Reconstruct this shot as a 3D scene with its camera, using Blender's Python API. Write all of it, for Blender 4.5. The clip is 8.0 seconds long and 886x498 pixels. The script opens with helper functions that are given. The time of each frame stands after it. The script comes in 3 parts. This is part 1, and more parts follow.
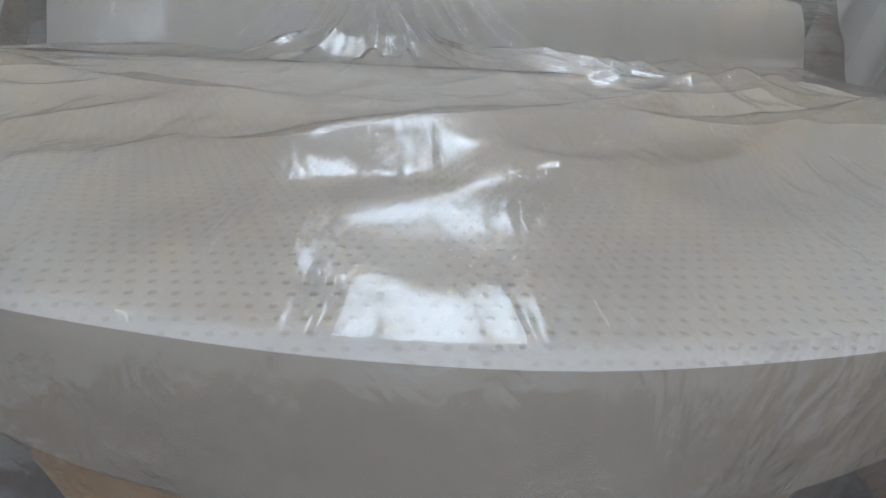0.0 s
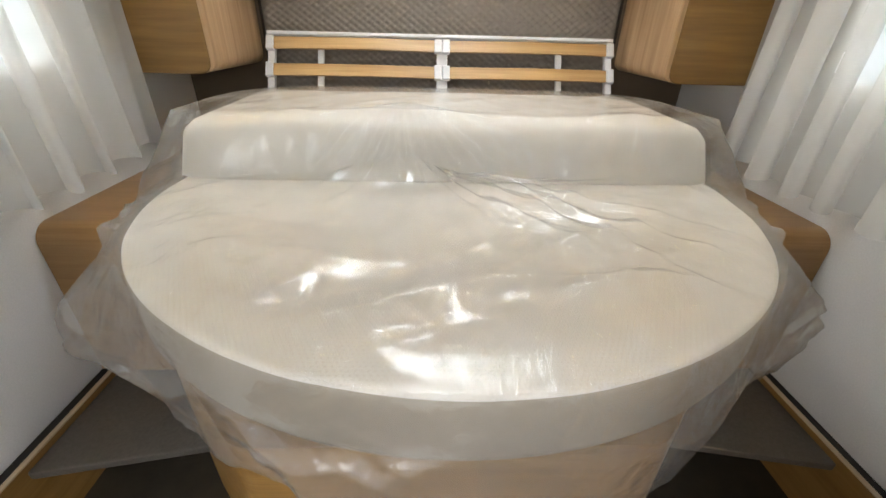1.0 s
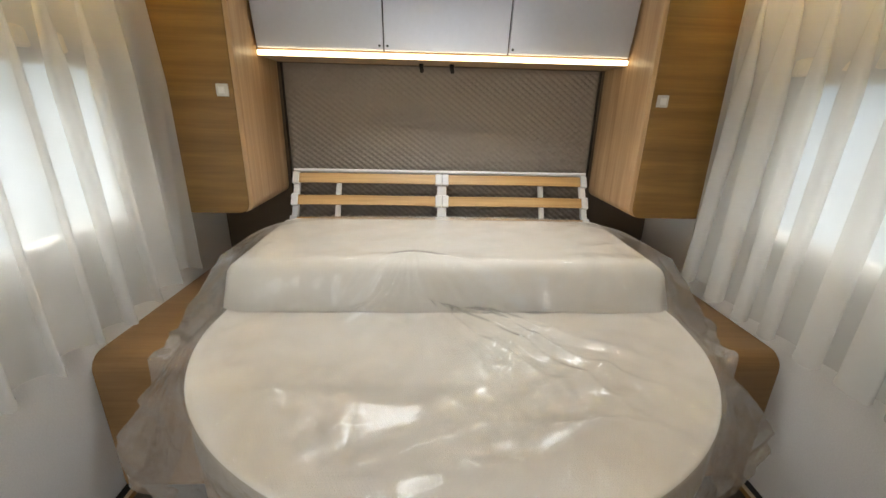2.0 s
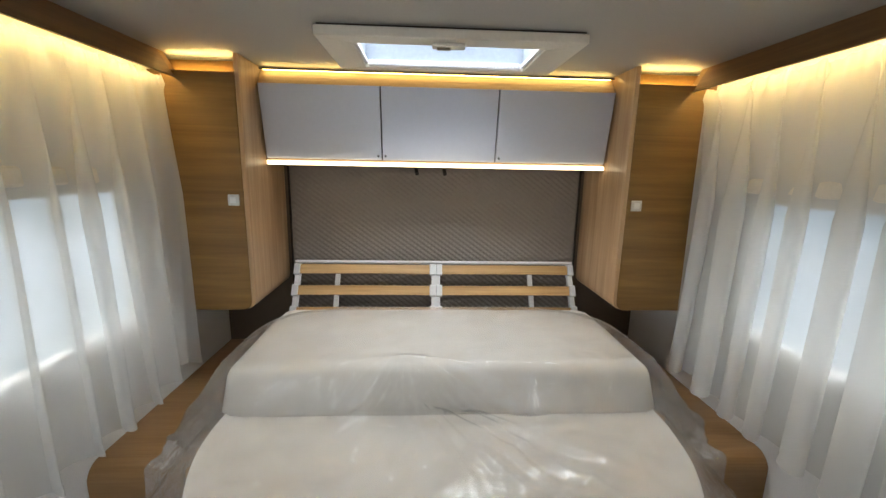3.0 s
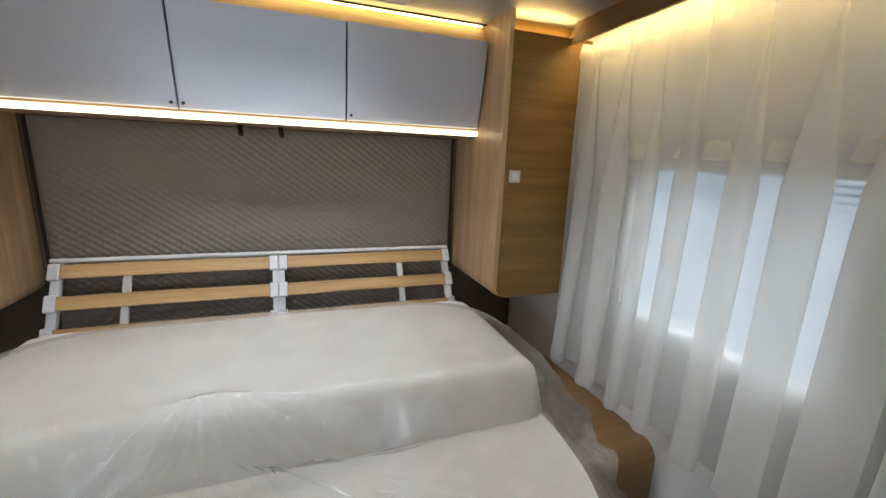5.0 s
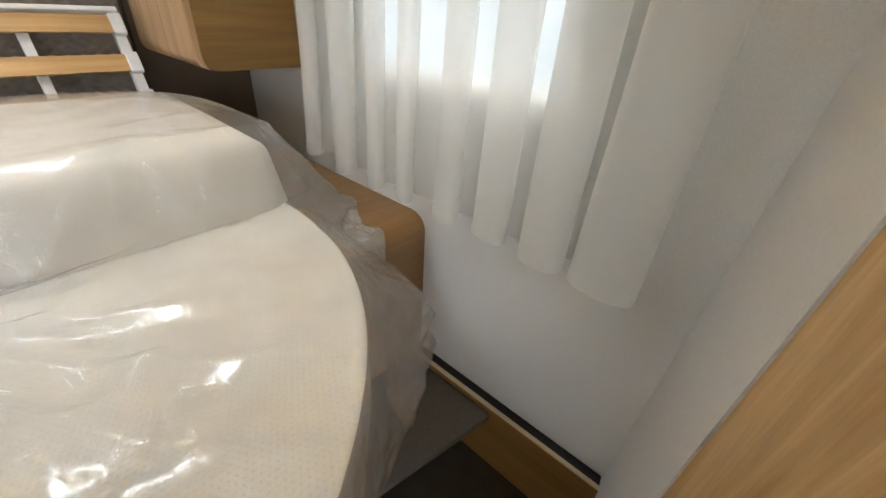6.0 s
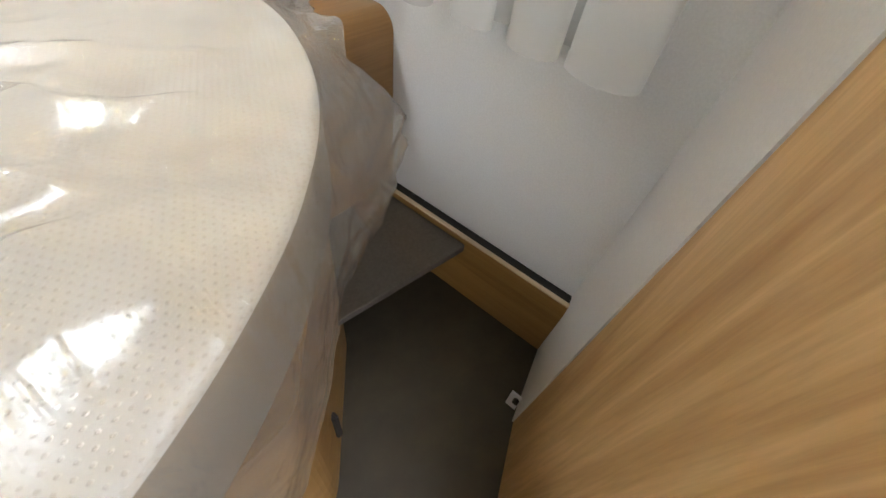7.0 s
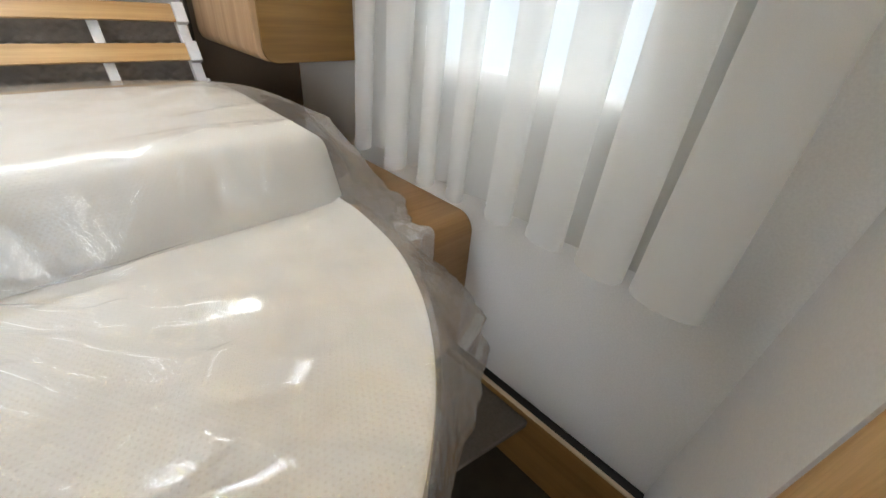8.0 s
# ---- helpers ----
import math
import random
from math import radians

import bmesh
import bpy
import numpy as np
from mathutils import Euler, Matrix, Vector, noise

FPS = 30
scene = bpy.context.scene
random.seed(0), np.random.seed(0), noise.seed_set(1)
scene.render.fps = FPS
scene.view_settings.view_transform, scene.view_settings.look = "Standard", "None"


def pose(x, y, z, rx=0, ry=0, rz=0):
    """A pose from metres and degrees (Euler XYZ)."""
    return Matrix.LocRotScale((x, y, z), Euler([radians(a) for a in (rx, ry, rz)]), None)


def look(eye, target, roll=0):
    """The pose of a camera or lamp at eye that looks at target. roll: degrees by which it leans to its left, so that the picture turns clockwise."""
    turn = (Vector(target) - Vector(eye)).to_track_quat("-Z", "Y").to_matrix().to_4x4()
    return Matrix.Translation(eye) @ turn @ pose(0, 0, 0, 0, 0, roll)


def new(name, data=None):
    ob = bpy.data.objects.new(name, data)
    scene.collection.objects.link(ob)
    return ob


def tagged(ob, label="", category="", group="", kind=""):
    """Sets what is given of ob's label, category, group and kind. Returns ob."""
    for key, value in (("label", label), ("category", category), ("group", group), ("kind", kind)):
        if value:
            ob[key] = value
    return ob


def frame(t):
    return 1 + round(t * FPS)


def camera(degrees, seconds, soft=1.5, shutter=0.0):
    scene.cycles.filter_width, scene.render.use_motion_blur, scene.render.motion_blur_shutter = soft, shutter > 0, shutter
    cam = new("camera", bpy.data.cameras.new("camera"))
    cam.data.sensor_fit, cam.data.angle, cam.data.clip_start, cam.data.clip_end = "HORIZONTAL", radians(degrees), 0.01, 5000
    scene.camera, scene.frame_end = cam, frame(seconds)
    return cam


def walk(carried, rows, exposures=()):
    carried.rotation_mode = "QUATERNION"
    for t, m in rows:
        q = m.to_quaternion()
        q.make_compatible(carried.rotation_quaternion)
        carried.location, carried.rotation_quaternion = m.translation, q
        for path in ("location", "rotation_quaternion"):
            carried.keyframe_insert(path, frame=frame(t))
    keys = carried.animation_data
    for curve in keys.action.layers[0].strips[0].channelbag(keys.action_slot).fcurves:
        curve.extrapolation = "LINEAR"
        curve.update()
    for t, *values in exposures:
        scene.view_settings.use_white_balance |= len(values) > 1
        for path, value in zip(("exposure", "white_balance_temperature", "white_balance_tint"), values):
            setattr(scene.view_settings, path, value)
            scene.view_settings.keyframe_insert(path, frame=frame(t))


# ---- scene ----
cam = camera(95.6, 8.0)
PATH = [
    (0, (-0.051, 0.244, 0.945), (0.084, 1.954, -0.083), 3.1),
    (0.1, (-0.045, 0.209, 0.993), (0.064, 1.931, -0.02), 2.2),
    (0.2, (-0.044, 0.183, 1.032), (0.066, 1.903, 0.018), 2.3),
    (0.5, (-0.045, 0.106, 1.109), (0.037, 1.839, 0.115), 1.6),
    (1, (-0.046, 0.01, 1.229), (0.021, 1.759, 0.26), 1.5),
    (1.5, (-0.052, -0.057, 1.35), (0.006, 1.767, 0.532), 1.3),
    (2, (-0.077, -0.098, 1.48), (0.01, 1.79, 0.826), 1.4),
    (3.5, (-0.053, -0.145, 1.694), (0.063, 1.822, 1.348), 0.9),
    (4, (-0.029, -0.112, 1.691), (0.161, 1.847, 1.333), 0.7),
    (5.3, (0.173, 0.257, 1.485), (1.083, 1.954, 0.945), 1.6),
    (5.5, (0.245, 0.263, 1.407), (1.325, 1.811, 0.746), 1.1),
    (6, (0.349, 0.277, 1.265), (1.65, 1.379, 0.22), 3.9),
    (6.5, (0.384, 0.276, 1.144), (1.562, 1.137, -0.223), 6.4),
    (7, (0.354, 0.267, 1.094), (1.46, 0.982, -0.412), 8.9),
    (7.5, (0.37, 0.272, 1.125), (1.519, 1.088, -0.295), 8.5),
    (8, (0.312, 0.346, 1.263), (1.537, 1.51, 0.193), 5.1),
]
EXPOSURES = [(0, -0.08, 5600, 10), (0.5, 0.48, 6000, 10), (1, 0.65, 6500, 10), (2, 0.42, 6700, 10), (3.5, 0.08, 5850, 10), (4.0, 0.02, 5750, 10), (5.5, 0.38, 6100, 10), (6.0, 0.7, 6400, 10), (7, 1.06, 6200, 10), (7.5, 1.12, 6100, 10), (8, 0.78, 6100, 10)]
walk(cam, [(t, look(eye, target, roll)) for t, eye, target, roll in PATH], EXPOSURES)

# ---- world, daylight, added fill lamps ----
world = bpy.data.worlds.new("world")
scene.world = world
world.use_nodes = True
wn = world.node_tree
sky = wn.nodes.new("ShaderNodeTexSky")
sky.sky_type = "NISHITA"
sky.sun_disc = False
sky.sun_elevation, sky.sun_rotation = radians(50), radians(200)
wn.links.new(sky.outputs[0], wn.nodes["Background"].inputs[0])
wn.nodes["Background"].inputs[1].default_value = 0.16


def lamp_area(name, m, sx, sy, watts, colour):
    d = bpy.data.lights.new(name, "AREA")
    d.shape, d.size, d.size_y, d.energy, d.color = "RECTANGLE", sx, sy, watts, colour
    ob = new(name, d)
    ob.matrix_world = m
    return ob


sun_data = bpy.data.lights.new("sun", "SUN")
sun_data.energy, sun_data.angle, sun_data.color = 33.0, radians(105), (1.0, 0.99, 0.97)
new("sun", sun_data).matrix_world = look((0.0, 1.38, 2.1), (0, 1.15, 0.85))

FILL_TINT = (1.0, 0.985, 0.955)
WARM = (1.0, 0.68, 0.21)
# fill lamps added behind the camera for assumed living-area daylight; their sources are unseen
FILL_WEST, FILL_EAST, FILL_AFT, FILL_SOUTH = 11.0, 2.5, 0.5, 0.3
for sx, watts in ((-1, FILL_WEST), (1, FILL_EAST)):
    lamp_area("side_fill_unseen", look((sx * 1.16, -1.1, 1.4), (0.0, -0.45, 1.05)), 1.0, 0.6, watts, FILL_TINT)
lamp_area("aft_fill_unseen", look((0, -0.85, 2.14), (0, -0.849, 1.0)), 0.6, 0.6, FILL_AFT, (0.96, 0.985, 1.0))


# added fill from the unseen south end
lamp_area("south_fill_unseen", look((0, -2.04, 1.4), (0, 0, 1.2)), 1.7, 0.8, FILL_SOUTH, (0.90, 0.955, 1.0))


# ---- materials ----
def material(name, colour=(0.8, 0.8, 0.8), rough=0.5, metal=0.0):
    m = bpy.data.materials.new(name)
    m.use_nodes = True
    b = m.node_tree.nodes["Principled BSDF"]
    b.inputs["Base Color"].default_value = (*colour, 1)
    b.inputs["Roughness"].default_value = rough
    b.inputs["Metallic"].default_value = metal
    return m, m.node_tree, b


def coords(nt, scale, kind="Object", turn=(0, 0, 0)):
    tc = nt.nodes.new("ShaderNodeTexCoord")
    mp = nt.nodes.new("ShaderNodeMapping")
    mp.inputs["Scale"].default_value = scale
    mp.inputs["Rotation"].default_value = turn
    nt.links.new(tc.outputs[kind], mp.inputs["Vector"])
    return mp.outputs["Vector"]


def noise_node(nt, vec, scale, detail=4.0, rough=0.5, distort=0.0):
    n = nt.nodes.new("ShaderNodeTexNoise")
    n.inputs["Scale"].default_value = scale
    n.inputs["Detail"].default_value = detail
    n.inputs["Roughness"].default_value = rough
    n.inputs["Distortion"].default_value = distort
    nt.links.new(vec, n.inputs["Vector"])
    return n.outputs["Fac"]


def ramp(nt, fac, stops):
    r = nt.nodes.new("ShaderNodeValToRGB")
    el = r.color_ramp.elements
    while len(el) < len(stops):
        el.new(0.5)
    for e, (p, c) in zip(el, stops):
        e.position, e.color = p, (*c, 1) if len(c) == 3 else c
    nt.links.new(fac, r.inputs["Fac"])
    return r.outputs["Color"]


def mathn(nt, op, a, b=None):
    n = nt.nodes.new("ShaderNodeMath")
    n.operation = op
    for k, v in enumerate((a, b)):
        if v is None:
            continue
        if isinstance(v, (int, float)):
            n.inputs[k].default_value = v
        else:
            nt.links.new(v, n.inputs[k])
    return n.outputs[0]


def mixcol(nt, fac, a, b, mode="MIX"):
    n = nt.nodes.new("ShaderNodeMix")
    n.data_type, n.blend_type = "RGBA", mode
    for k, v in ((0, fac), (6, a), (7, b)):
        if isinstance(v, (int, float)):
            n.inputs[k].default_value = v
        elif isinstance(v, tuple):
            n.inputs[k].default_value = (*v, 1)
        else:
            nt.links.new(v, n.inputs[k])
    return n.outputs[2]


def bump(nt, b, height, strength=0.2, dist=0.01):
    n = nt.nodes.new("ShaderNodeBump")
    n.inputs["Strength"].default_value = strength
    n.inputs["Distance"].default_value = dist
    nt.links.new(height, n.inputs["Height"])
    nt.links.new(n.outputs["Normal"], b.inputs["Normal"])


def wood(name, along, dark, light, rough=0.42, planks=9.0):
    """Laminate with the grain along one axis (0, 1 or 2), with broad bands across it."""
    m, nt, b = material(name, light, rough)
    s = [30.0, 30.0, 30.0]
    s[along] = 1.6
    fine = [160.0, 160.0, 160.0]
    fine[along] = 5.0
    band = [planks, planks, planks]
    band[along] = 0.25
    f1 = noise_node(nt, coords(nt, s), 1.0, 5, 0.55, 0.6)
    f2 = noise_node(nt, coords(nt, fine), 1.0, 3, 0.6)
    f3 = noise_node(nt, coords(nt, band), 1.0, 1, 0.4)
    mid = tuple((p + q) / 2 for p, q in zip(dark, light))
    c = ramp(nt, f1, [(0.32, dark), (0.5, mid), (0.66, light)])
    c2 = ramp(nt, f2, [(0.35, (0.78, 0.76, 0.72)), (0.6, (1, 1, 1))])
    c3 = ramp(nt, f3, [(0.40, (0.86, 0.84, 0.80)), (0.47, (1, 1, 1)), (0.6, (0.93, 0.92, 0.90))])
    c = mixcol(nt, 0.5, c, c2, "MULTIPLY")
    c = mixcol(nt, 0.9, c, c3, "MULTIPLY")
    nt.links.new(c, b.inputs["Base Color"])
    bump(nt, b, f2, 0.12, 0.002)
    return m


OAK_D, OAK_L = (0.255, 0.135, 0.034), (0.345, 0.195, 0.057)
FRONT_D, FRONT_L = (0.190, 0.102, 0.024), (0.268, 0.152, 0.040)
oak_x = wood("oak_laminate_crosswise", 0, OAK_D, OAK_L)
oak_front = wood("olive_oak_front", 0, FRONT_D, FRONT_L)
oak_y = wood("oak_laminate_lengthwise", 1, OAK_D, OAK_L)
oak_door = wood("light_oak_door_veneer", 2, (0.47, 0.285, 0.118), (0.70, 0.47, 0.225), 0.42, 4.0)
oak_plain = wood("plain_brown_oak_foil", 0, (0.30, 0.165, 0.060), (0.36, 0.205, 0.080), 0.36, 3.0)
pale_z = wood("pale_oak_upright", 2, (0.40, 0.25, 0.13), (0.56, 0.39, 0.23), 0.4)
pale_x = wood("pale_oak_crosswise", 0, (0.42, 0.27, 0.14), (0.58, 0.41, 0.24), 0.4)
walnut_y = wood("brown_pelmet_wood", 1, (0.165, 0.086, 0.028), (0.245, 0.135, 0.048), 0.45)
birch = wood("birch_slat", 0, (0.50, 0.30, 0.12), (0.66, 0.44, 0.21), 0.38, 14)
ledge_edge = wood("pale_ledge_edge", 1, (0.55, 0.42, 0.27), (0.68, 0.55, 0.38), 0.5)


def speckled(name, colour, amount=0.12, scale=40.0, rough=0.6, bumped=0.1, big=2.5):
    m, nt, b = material(name, colour, rough)
    v = coords(nt, (1, 1, 1))
    f = noise_node(nt, v, scale, 4, 0.6)
    g = noise_node(nt, v, big, 3, 0.5)
    lo = tuple(c * (1 - amount) for c in colour)
    hi = tuple(min(1, c * (1 + amount)) for c in colour)
    c = ramp(nt, f, [(0.3, lo), (0.7, hi)])
    c = mixcol(nt, 0.6, c, ramp(nt, g, [(0.3, (1 - amount,) * 3), (0.7, (1, 1, 1))]), "MULTIPLY")
    nt.links.new(c, b.inputs["Base Color"])
    if bumped:
        bump(nt, b, f, bumped, 0.002)
    return m


wall_paint = speckled("white_wall_board", (0.78, 0.78, 0.77), 0.05, 220, 0.5, 0.05)
grey_board = speckled("light_grey_board", (0.66, 0.655, 0.65), 0.04, 180, 0.5, 0.05)
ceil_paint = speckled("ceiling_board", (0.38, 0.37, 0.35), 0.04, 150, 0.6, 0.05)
taupe = speckled("taupe_wall_fabric", (0.150, 0.112, 0.078), 0.18, 300, 0.9, 0.3)
quilt_cloth = speckled("taupe_quilted_fabric", (0.265, 0.230, 0.200), 0.06, 300, 0.85, 0.3)
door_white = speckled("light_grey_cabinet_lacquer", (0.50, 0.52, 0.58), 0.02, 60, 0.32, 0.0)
plastic_white = speckled("white_plastic", (0.74, 0.74, 0.75), 0.04, 90, 0.4, 0.0)
shaft_grey = speckled("blue_grey_shaft_plastic", (0.30, 0.34, 0.39), 0.05, 70, 0.5, 0.0)
cream_plastic = speckled("cream_plastic", (0.70, 0.66, 0.58), 0.04, 90, 0.45, 0.0)
black_rubber = speckled("black_rubber", (0.012, 0.011, 0.010), 0.2, 200, 0.7, 0.1)
dark_metal = speckled("dark_metal", (0.03, 0.03, 0.03), 0.2, 200, 0.4, 0.0)
steel = material("brushed_steel", (0.6, 0.6, 0.6), 0.35, 1.0)[0]
vinyl = speckled("brown_grey_vinyl", (0.036, 0.029, 0.019), 0.22, 14, 0.55, 0.15, 3.0)
step_cover = speckled("grey_brown_step_cover", (0.085, 0.074, 0.062), 0.15, 120, 0.7, 0.2)
seam_dark = material("dark_seam", (0.03, 0.022, 0.016), 0.8)[0]
grommet = speckled("slat_frame_board", (0.34, 0.27, 0.19), 0.1, 50, 0.7, 0.1)


def foam_material():
    m, nt, b = material("cream_latex_foam", (0.72, 0.66, 0.56), 0.75)
    v = coords(nt, (1, 1, 1))
    sep = nt.nodes.new("ShaderNodeSeparateXYZ")
    nt.links.new(v, sep.inputs[0])
    pitch = 0.0076
    rowf = mathn(nt, "DIVIDE", mathn(nt, "ADD", sep.outputs["Y"], sep.outputs["Z"]), pitch)
    row = mathn(nt, "FLOOR", rowf)
    shift = mathn(nt, "MULTIPLY", mathn(nt, "MODULO", row, 2.0), 0.5)
    fy = mathn(nt, "SUBTRACT", mathn(nt, "FRACT", rowf), 0.5)
    fx = mathn(nt, "SUBTRACT", mathn(nt, "FRACT", mathn(nt, "ADD", mathn(nt, "DIVIDE", sep.outputs["X"], pitch * 1.15), shift)), 0.5)
    d = mathn(nt, "SQRT", mathn(nt, "ADD", mathn(nt, "MULTIPLY", fx, fx), mathn(nt, "MULTIPLY", fy, fy)))
    hole = nt.nodes.new("ShaderNodeMapRange")
    hole.interpolation_type = "SMOOTHSTEP"
    hole.inputs["From Min"].default_value, hole.inputs["From Max"].default_value = 0.10, 0.24
    nt.links.new(d, hole.inputs["Value"])
    f = noise_node(nt, v, 9, 4, 0.6)
    base = ramp(nt, f, [(0.3, (0.80, 0.77, 0.71)), (0.7, (0.86, 0.83, 0.78))])
    c = mixcol(nt, hole.outputs[0], (0.72, 0.67, 0.60), base)
    nt.links.new(c, b.inputs["Base Color"])
    bump(nt, b, hole.outputs[0], 0.35, 0.002)
    return m


foam = foam_material()
# beige side cover, with the shade below the rim put into its colour
foam_side_shaded = speckled("beige_foam_side_shaded", (0.31, 0.257, 0.19), 0.06, 60, 0.8, 0.15)


def film_material(name, haze_low, haze_high, sheen, relief, crease_haze, radial):
    """Thin crumpled polythene: mostly clear, a little milky, glossy on its folds."""
    m = bpy.data.materials.new(name)
    m.use_nodes = True
    nt = m.node_tree
    nt.nodes.remove(nt.nodes["Principled BSDF"])
    out = nt.nodes["Material Output"]
    v = coords(nt, (1, 1, 1))
    fine = noise_node(nt, v, 28, 3, 0.5, 0.3)
    streak = noise_node(nt, coords(nt, (17, 3.6, 9), turn=(0, 0, radians(40))), 2.0, 4, 0.55, 0.5)

    def creased(fac, gain):
        return mathn(nt, "MAXIMUM", mathn(nt, "SUBTRACT", 1.0, mathn(nt, "MULTIPLY", mathn(nt, "ABSOLUTE", mathn(nt, "SUBTRACT", fac, 0.5)), gain)), 0.0)

    if radial:
        # creases that run out from the bunch at the step
        sep = nt.nodes.new("ShaderNodeSeparateXYZ")
        nt.links.new(v, sep.inputs[0])
        dx, dy = mathn(nt, "ADD", sep.outputs["X"], 0.12), mathn(nt, "SUBTRACT", 0.09, sep.outputs["Y"])
        angle = mathn(nt, "ARCTAN2", dx, dy)
        far = mathn(nt, "SQRT", mathn(nt, "ADD", mathn(nt, "MULTIPLY", dx, dx), mathn(nt, "MULTIPLY", dy, dy)))
        polar = nt.nodes.new("ShaderNodeCombineXYZ")
        nt.links.new(mathn(nt, "MULTIPLY", angle, 5.0), polar.inputs[0])
        nt.links.new(mathn(nt, "MULTIPLY", far, 1.6), polar.inputs[1])
        line = creased(noise_node(nt, polar.outputs[0], 1.0, 3, 0.55, 0.35), 9.0)
        where = nt.nodes.new("ShaderNodeMapRange")
        where.inputs["From Min"].default_value, where.inputs["From Max"].default_value = 0.46, 0.66
        nt.links.new(noise_node(nt, v, 2.6, 2, 0.5), where.inputs["Value"])
        line = mathn(nt, "MULTIPLY", line, where.outputs[0])
    else:
        line = creased(noise_node(nt, coords(nt, (1, 1, 0.55)), 9.0, 2, 0.5, 0.15), 16.0)
    bp = nt.nodes.new("ShaderNodeBump")
    bp.inputs["Strength"].default_value, bp.inputs["Distance"].default_value = relief, 0.012
    soft_part = mathn(nt, "ADD", mathn(nt, "MULTIPLY", fine, 0.12), streak)
    nt.links.new(mathn(nt, "ADD", soft_part, mathn(nt, "MULTIPLY", line, 0.14)), bp.inputs["Height"])
    clear = nt.nodes.new("ShaderNodeBsdfTransparent")
    clear.inputs[0].default_value = (0.97, 0.97, 0.97, 1)
    milk = nt.nodes.new("ShaderNodeBsdfDiffuse")
    milk.inputs[0].default_value = (0.92, 0.90, 0.865, 1)
    thru = nt.nodes.new("ShaderNodeBsdfTranslucent")
    thru.inputs[0].default_value = (0.92, 0.90, 0.865, 1)
    haze = nt.nodes.new("ShaderNodeMixShader")
    haze.inputs[0].default_value = 0.45
    nt.links.new(milk.outputs[0], haze.inputs[1])
    nt.links.new(thru.outputs[0], haze.inputs[2])
    body = nt.nodes.new("ShaderNodeMixShader")
    hf = noise_node(nt, v, 3.4, 5, 0.60, 0.6)
    hm = nt.nodes.new("ShaderNodeMapRange")
    hm.inputs["From Min"].default_value, hm.inputs["From Max"].default_value = 0.38, 0.68
    hm.inputs["To Min"].default_value, hm.inputs["To Max"].default_value = haze_low, haze_high
    nt.links.new(hf, hm.inputs["Value"])
    nt.links.new(mathn(nt, "MINIMUM", mathn(nt, "ADD", hm.outputs[0], mathn(nt, "MULTIPLY", line, crease_haze)), 0.85), body.inputs[0])
    nt.links.new(clear.outputs[0], body.inputs[1])
    nt.links.new(haze.outputs[0], body.inputs[2])
    lw = nt.nodes.new("ShaderNodeLayerWeight")
    lw.inputs["Blend"].default_value = 0.22
    nt.links.new(bp.outputs[0], lw.inputs["Normal"])
    last = body.outputs[0]
    for rough, most, least in ((0.27, 0.30, sheen), (0.17, 0.50, 0.036)):
        gloss = nt.nodes.new("ShaderNodeBsdfGlossy")
        gloss.inputs["Roughness"].default_value = rough
        nt.links.new(bp.outputs[0], gloss.inputs["Normal"])
        gf = mathn(nt, "MINIMUM", mathn(nt, "ADD", mathn(nt, "MULTIPLY", lw.outputs["Fresnel"], most), least), 0.40)
        mixg = nt.nodes.new("ShaderNodeMixShader")
        nt.links.new(gf, mixg.inputs[0])
        nt.links.new(last, mixg.inputs[1])
        nt.links.new(gloss.outputs[0], mixg.inputs[2])
        last = mixg.outputs[0]
    nt.links.new(last, out.inputs["Surface"])
    return m


film = film_material("clear_polythene_film", 0.10, 0.19, 0.06, 0.42, 0.045, True)
film_folds = film_material("gathered_polythene_film", 0.17, 0.205, 0.07, 0.6, 0.03, False)


def curtain_material():
    m = bpy.data.materials.new("white_sheer_voile")
    m.use_nodes = True
    nt = m.node_tree
    nt.nodes.remove(nt.nodes["Principled BSDF"])
    out = nt.nodes["Material Output"]
    v = coords(nt, (1, 1, 1))
    weave = noise_node(nt, coords(nt, (1, 600, 600)), 1.0, 2, 0.6)
    blot = noise_node(nt, v, 5, 3, 0.5)
    col = mixcol(nt, 0.5, ramp(nt, weave, [(0.3, (0.84, 0.84, 0.82)), (0.7, (0.93, 0.93, 0.91))]),
                 ramp(nt, blot, [(0.3, (0.85, 0.85, 0.83)), (0.7, (0.91, 0.91, 0.89))]))
    front = nt.nodes.new("ShaderNodeBsdfDiffuse")
    back = nt.nodes.new("ShaderNodeBsdfTranslucent")
    nt.links.new(col, front.inputs[0])
    nt.links.new(col, back.inputs[0])
    cloth = nt.nodes.new("ShaderNodeMixShader")
    cloth.inputs[0].default_value = 0.45
    nt.links.new(front.outputs[0], cloth.inputs[1])
    nt.links.new(back.outputs[0], cloth.inputs[2])
    holes = nt.nodes.new("ShaderNodeBsdfTransparent")
    mx = nt.nodes.new("ShaderNodeMixShader")
    mx.inputs[0].default_value = 0.36
    nt.links.new(cloth.outputs[0], mx.inputs[1])
    nt.links.new(holes.outputs[0], mx.inputs[2])
    nt.links.new(mx.outputs[0], out.inputs["Surface"])
    return m


voile = curtain_material()


def glow(name, colour, strength):
    m = bpy.data.materials.new(name)
    m.use_nodes = True
    nt = m.node_tree
    nt.nodes.remove(nt.nodes["Principled BSDF"])
    e = nt.nodes.new("ShaderNodeEmission")
    e.inputs[0].default_value, e.inputs[1].default_value = (*colour, 1), strength
    nt.links.new(e.outputs[0], nt.nodes["Material Output"].inputs["Surface"])
    return m


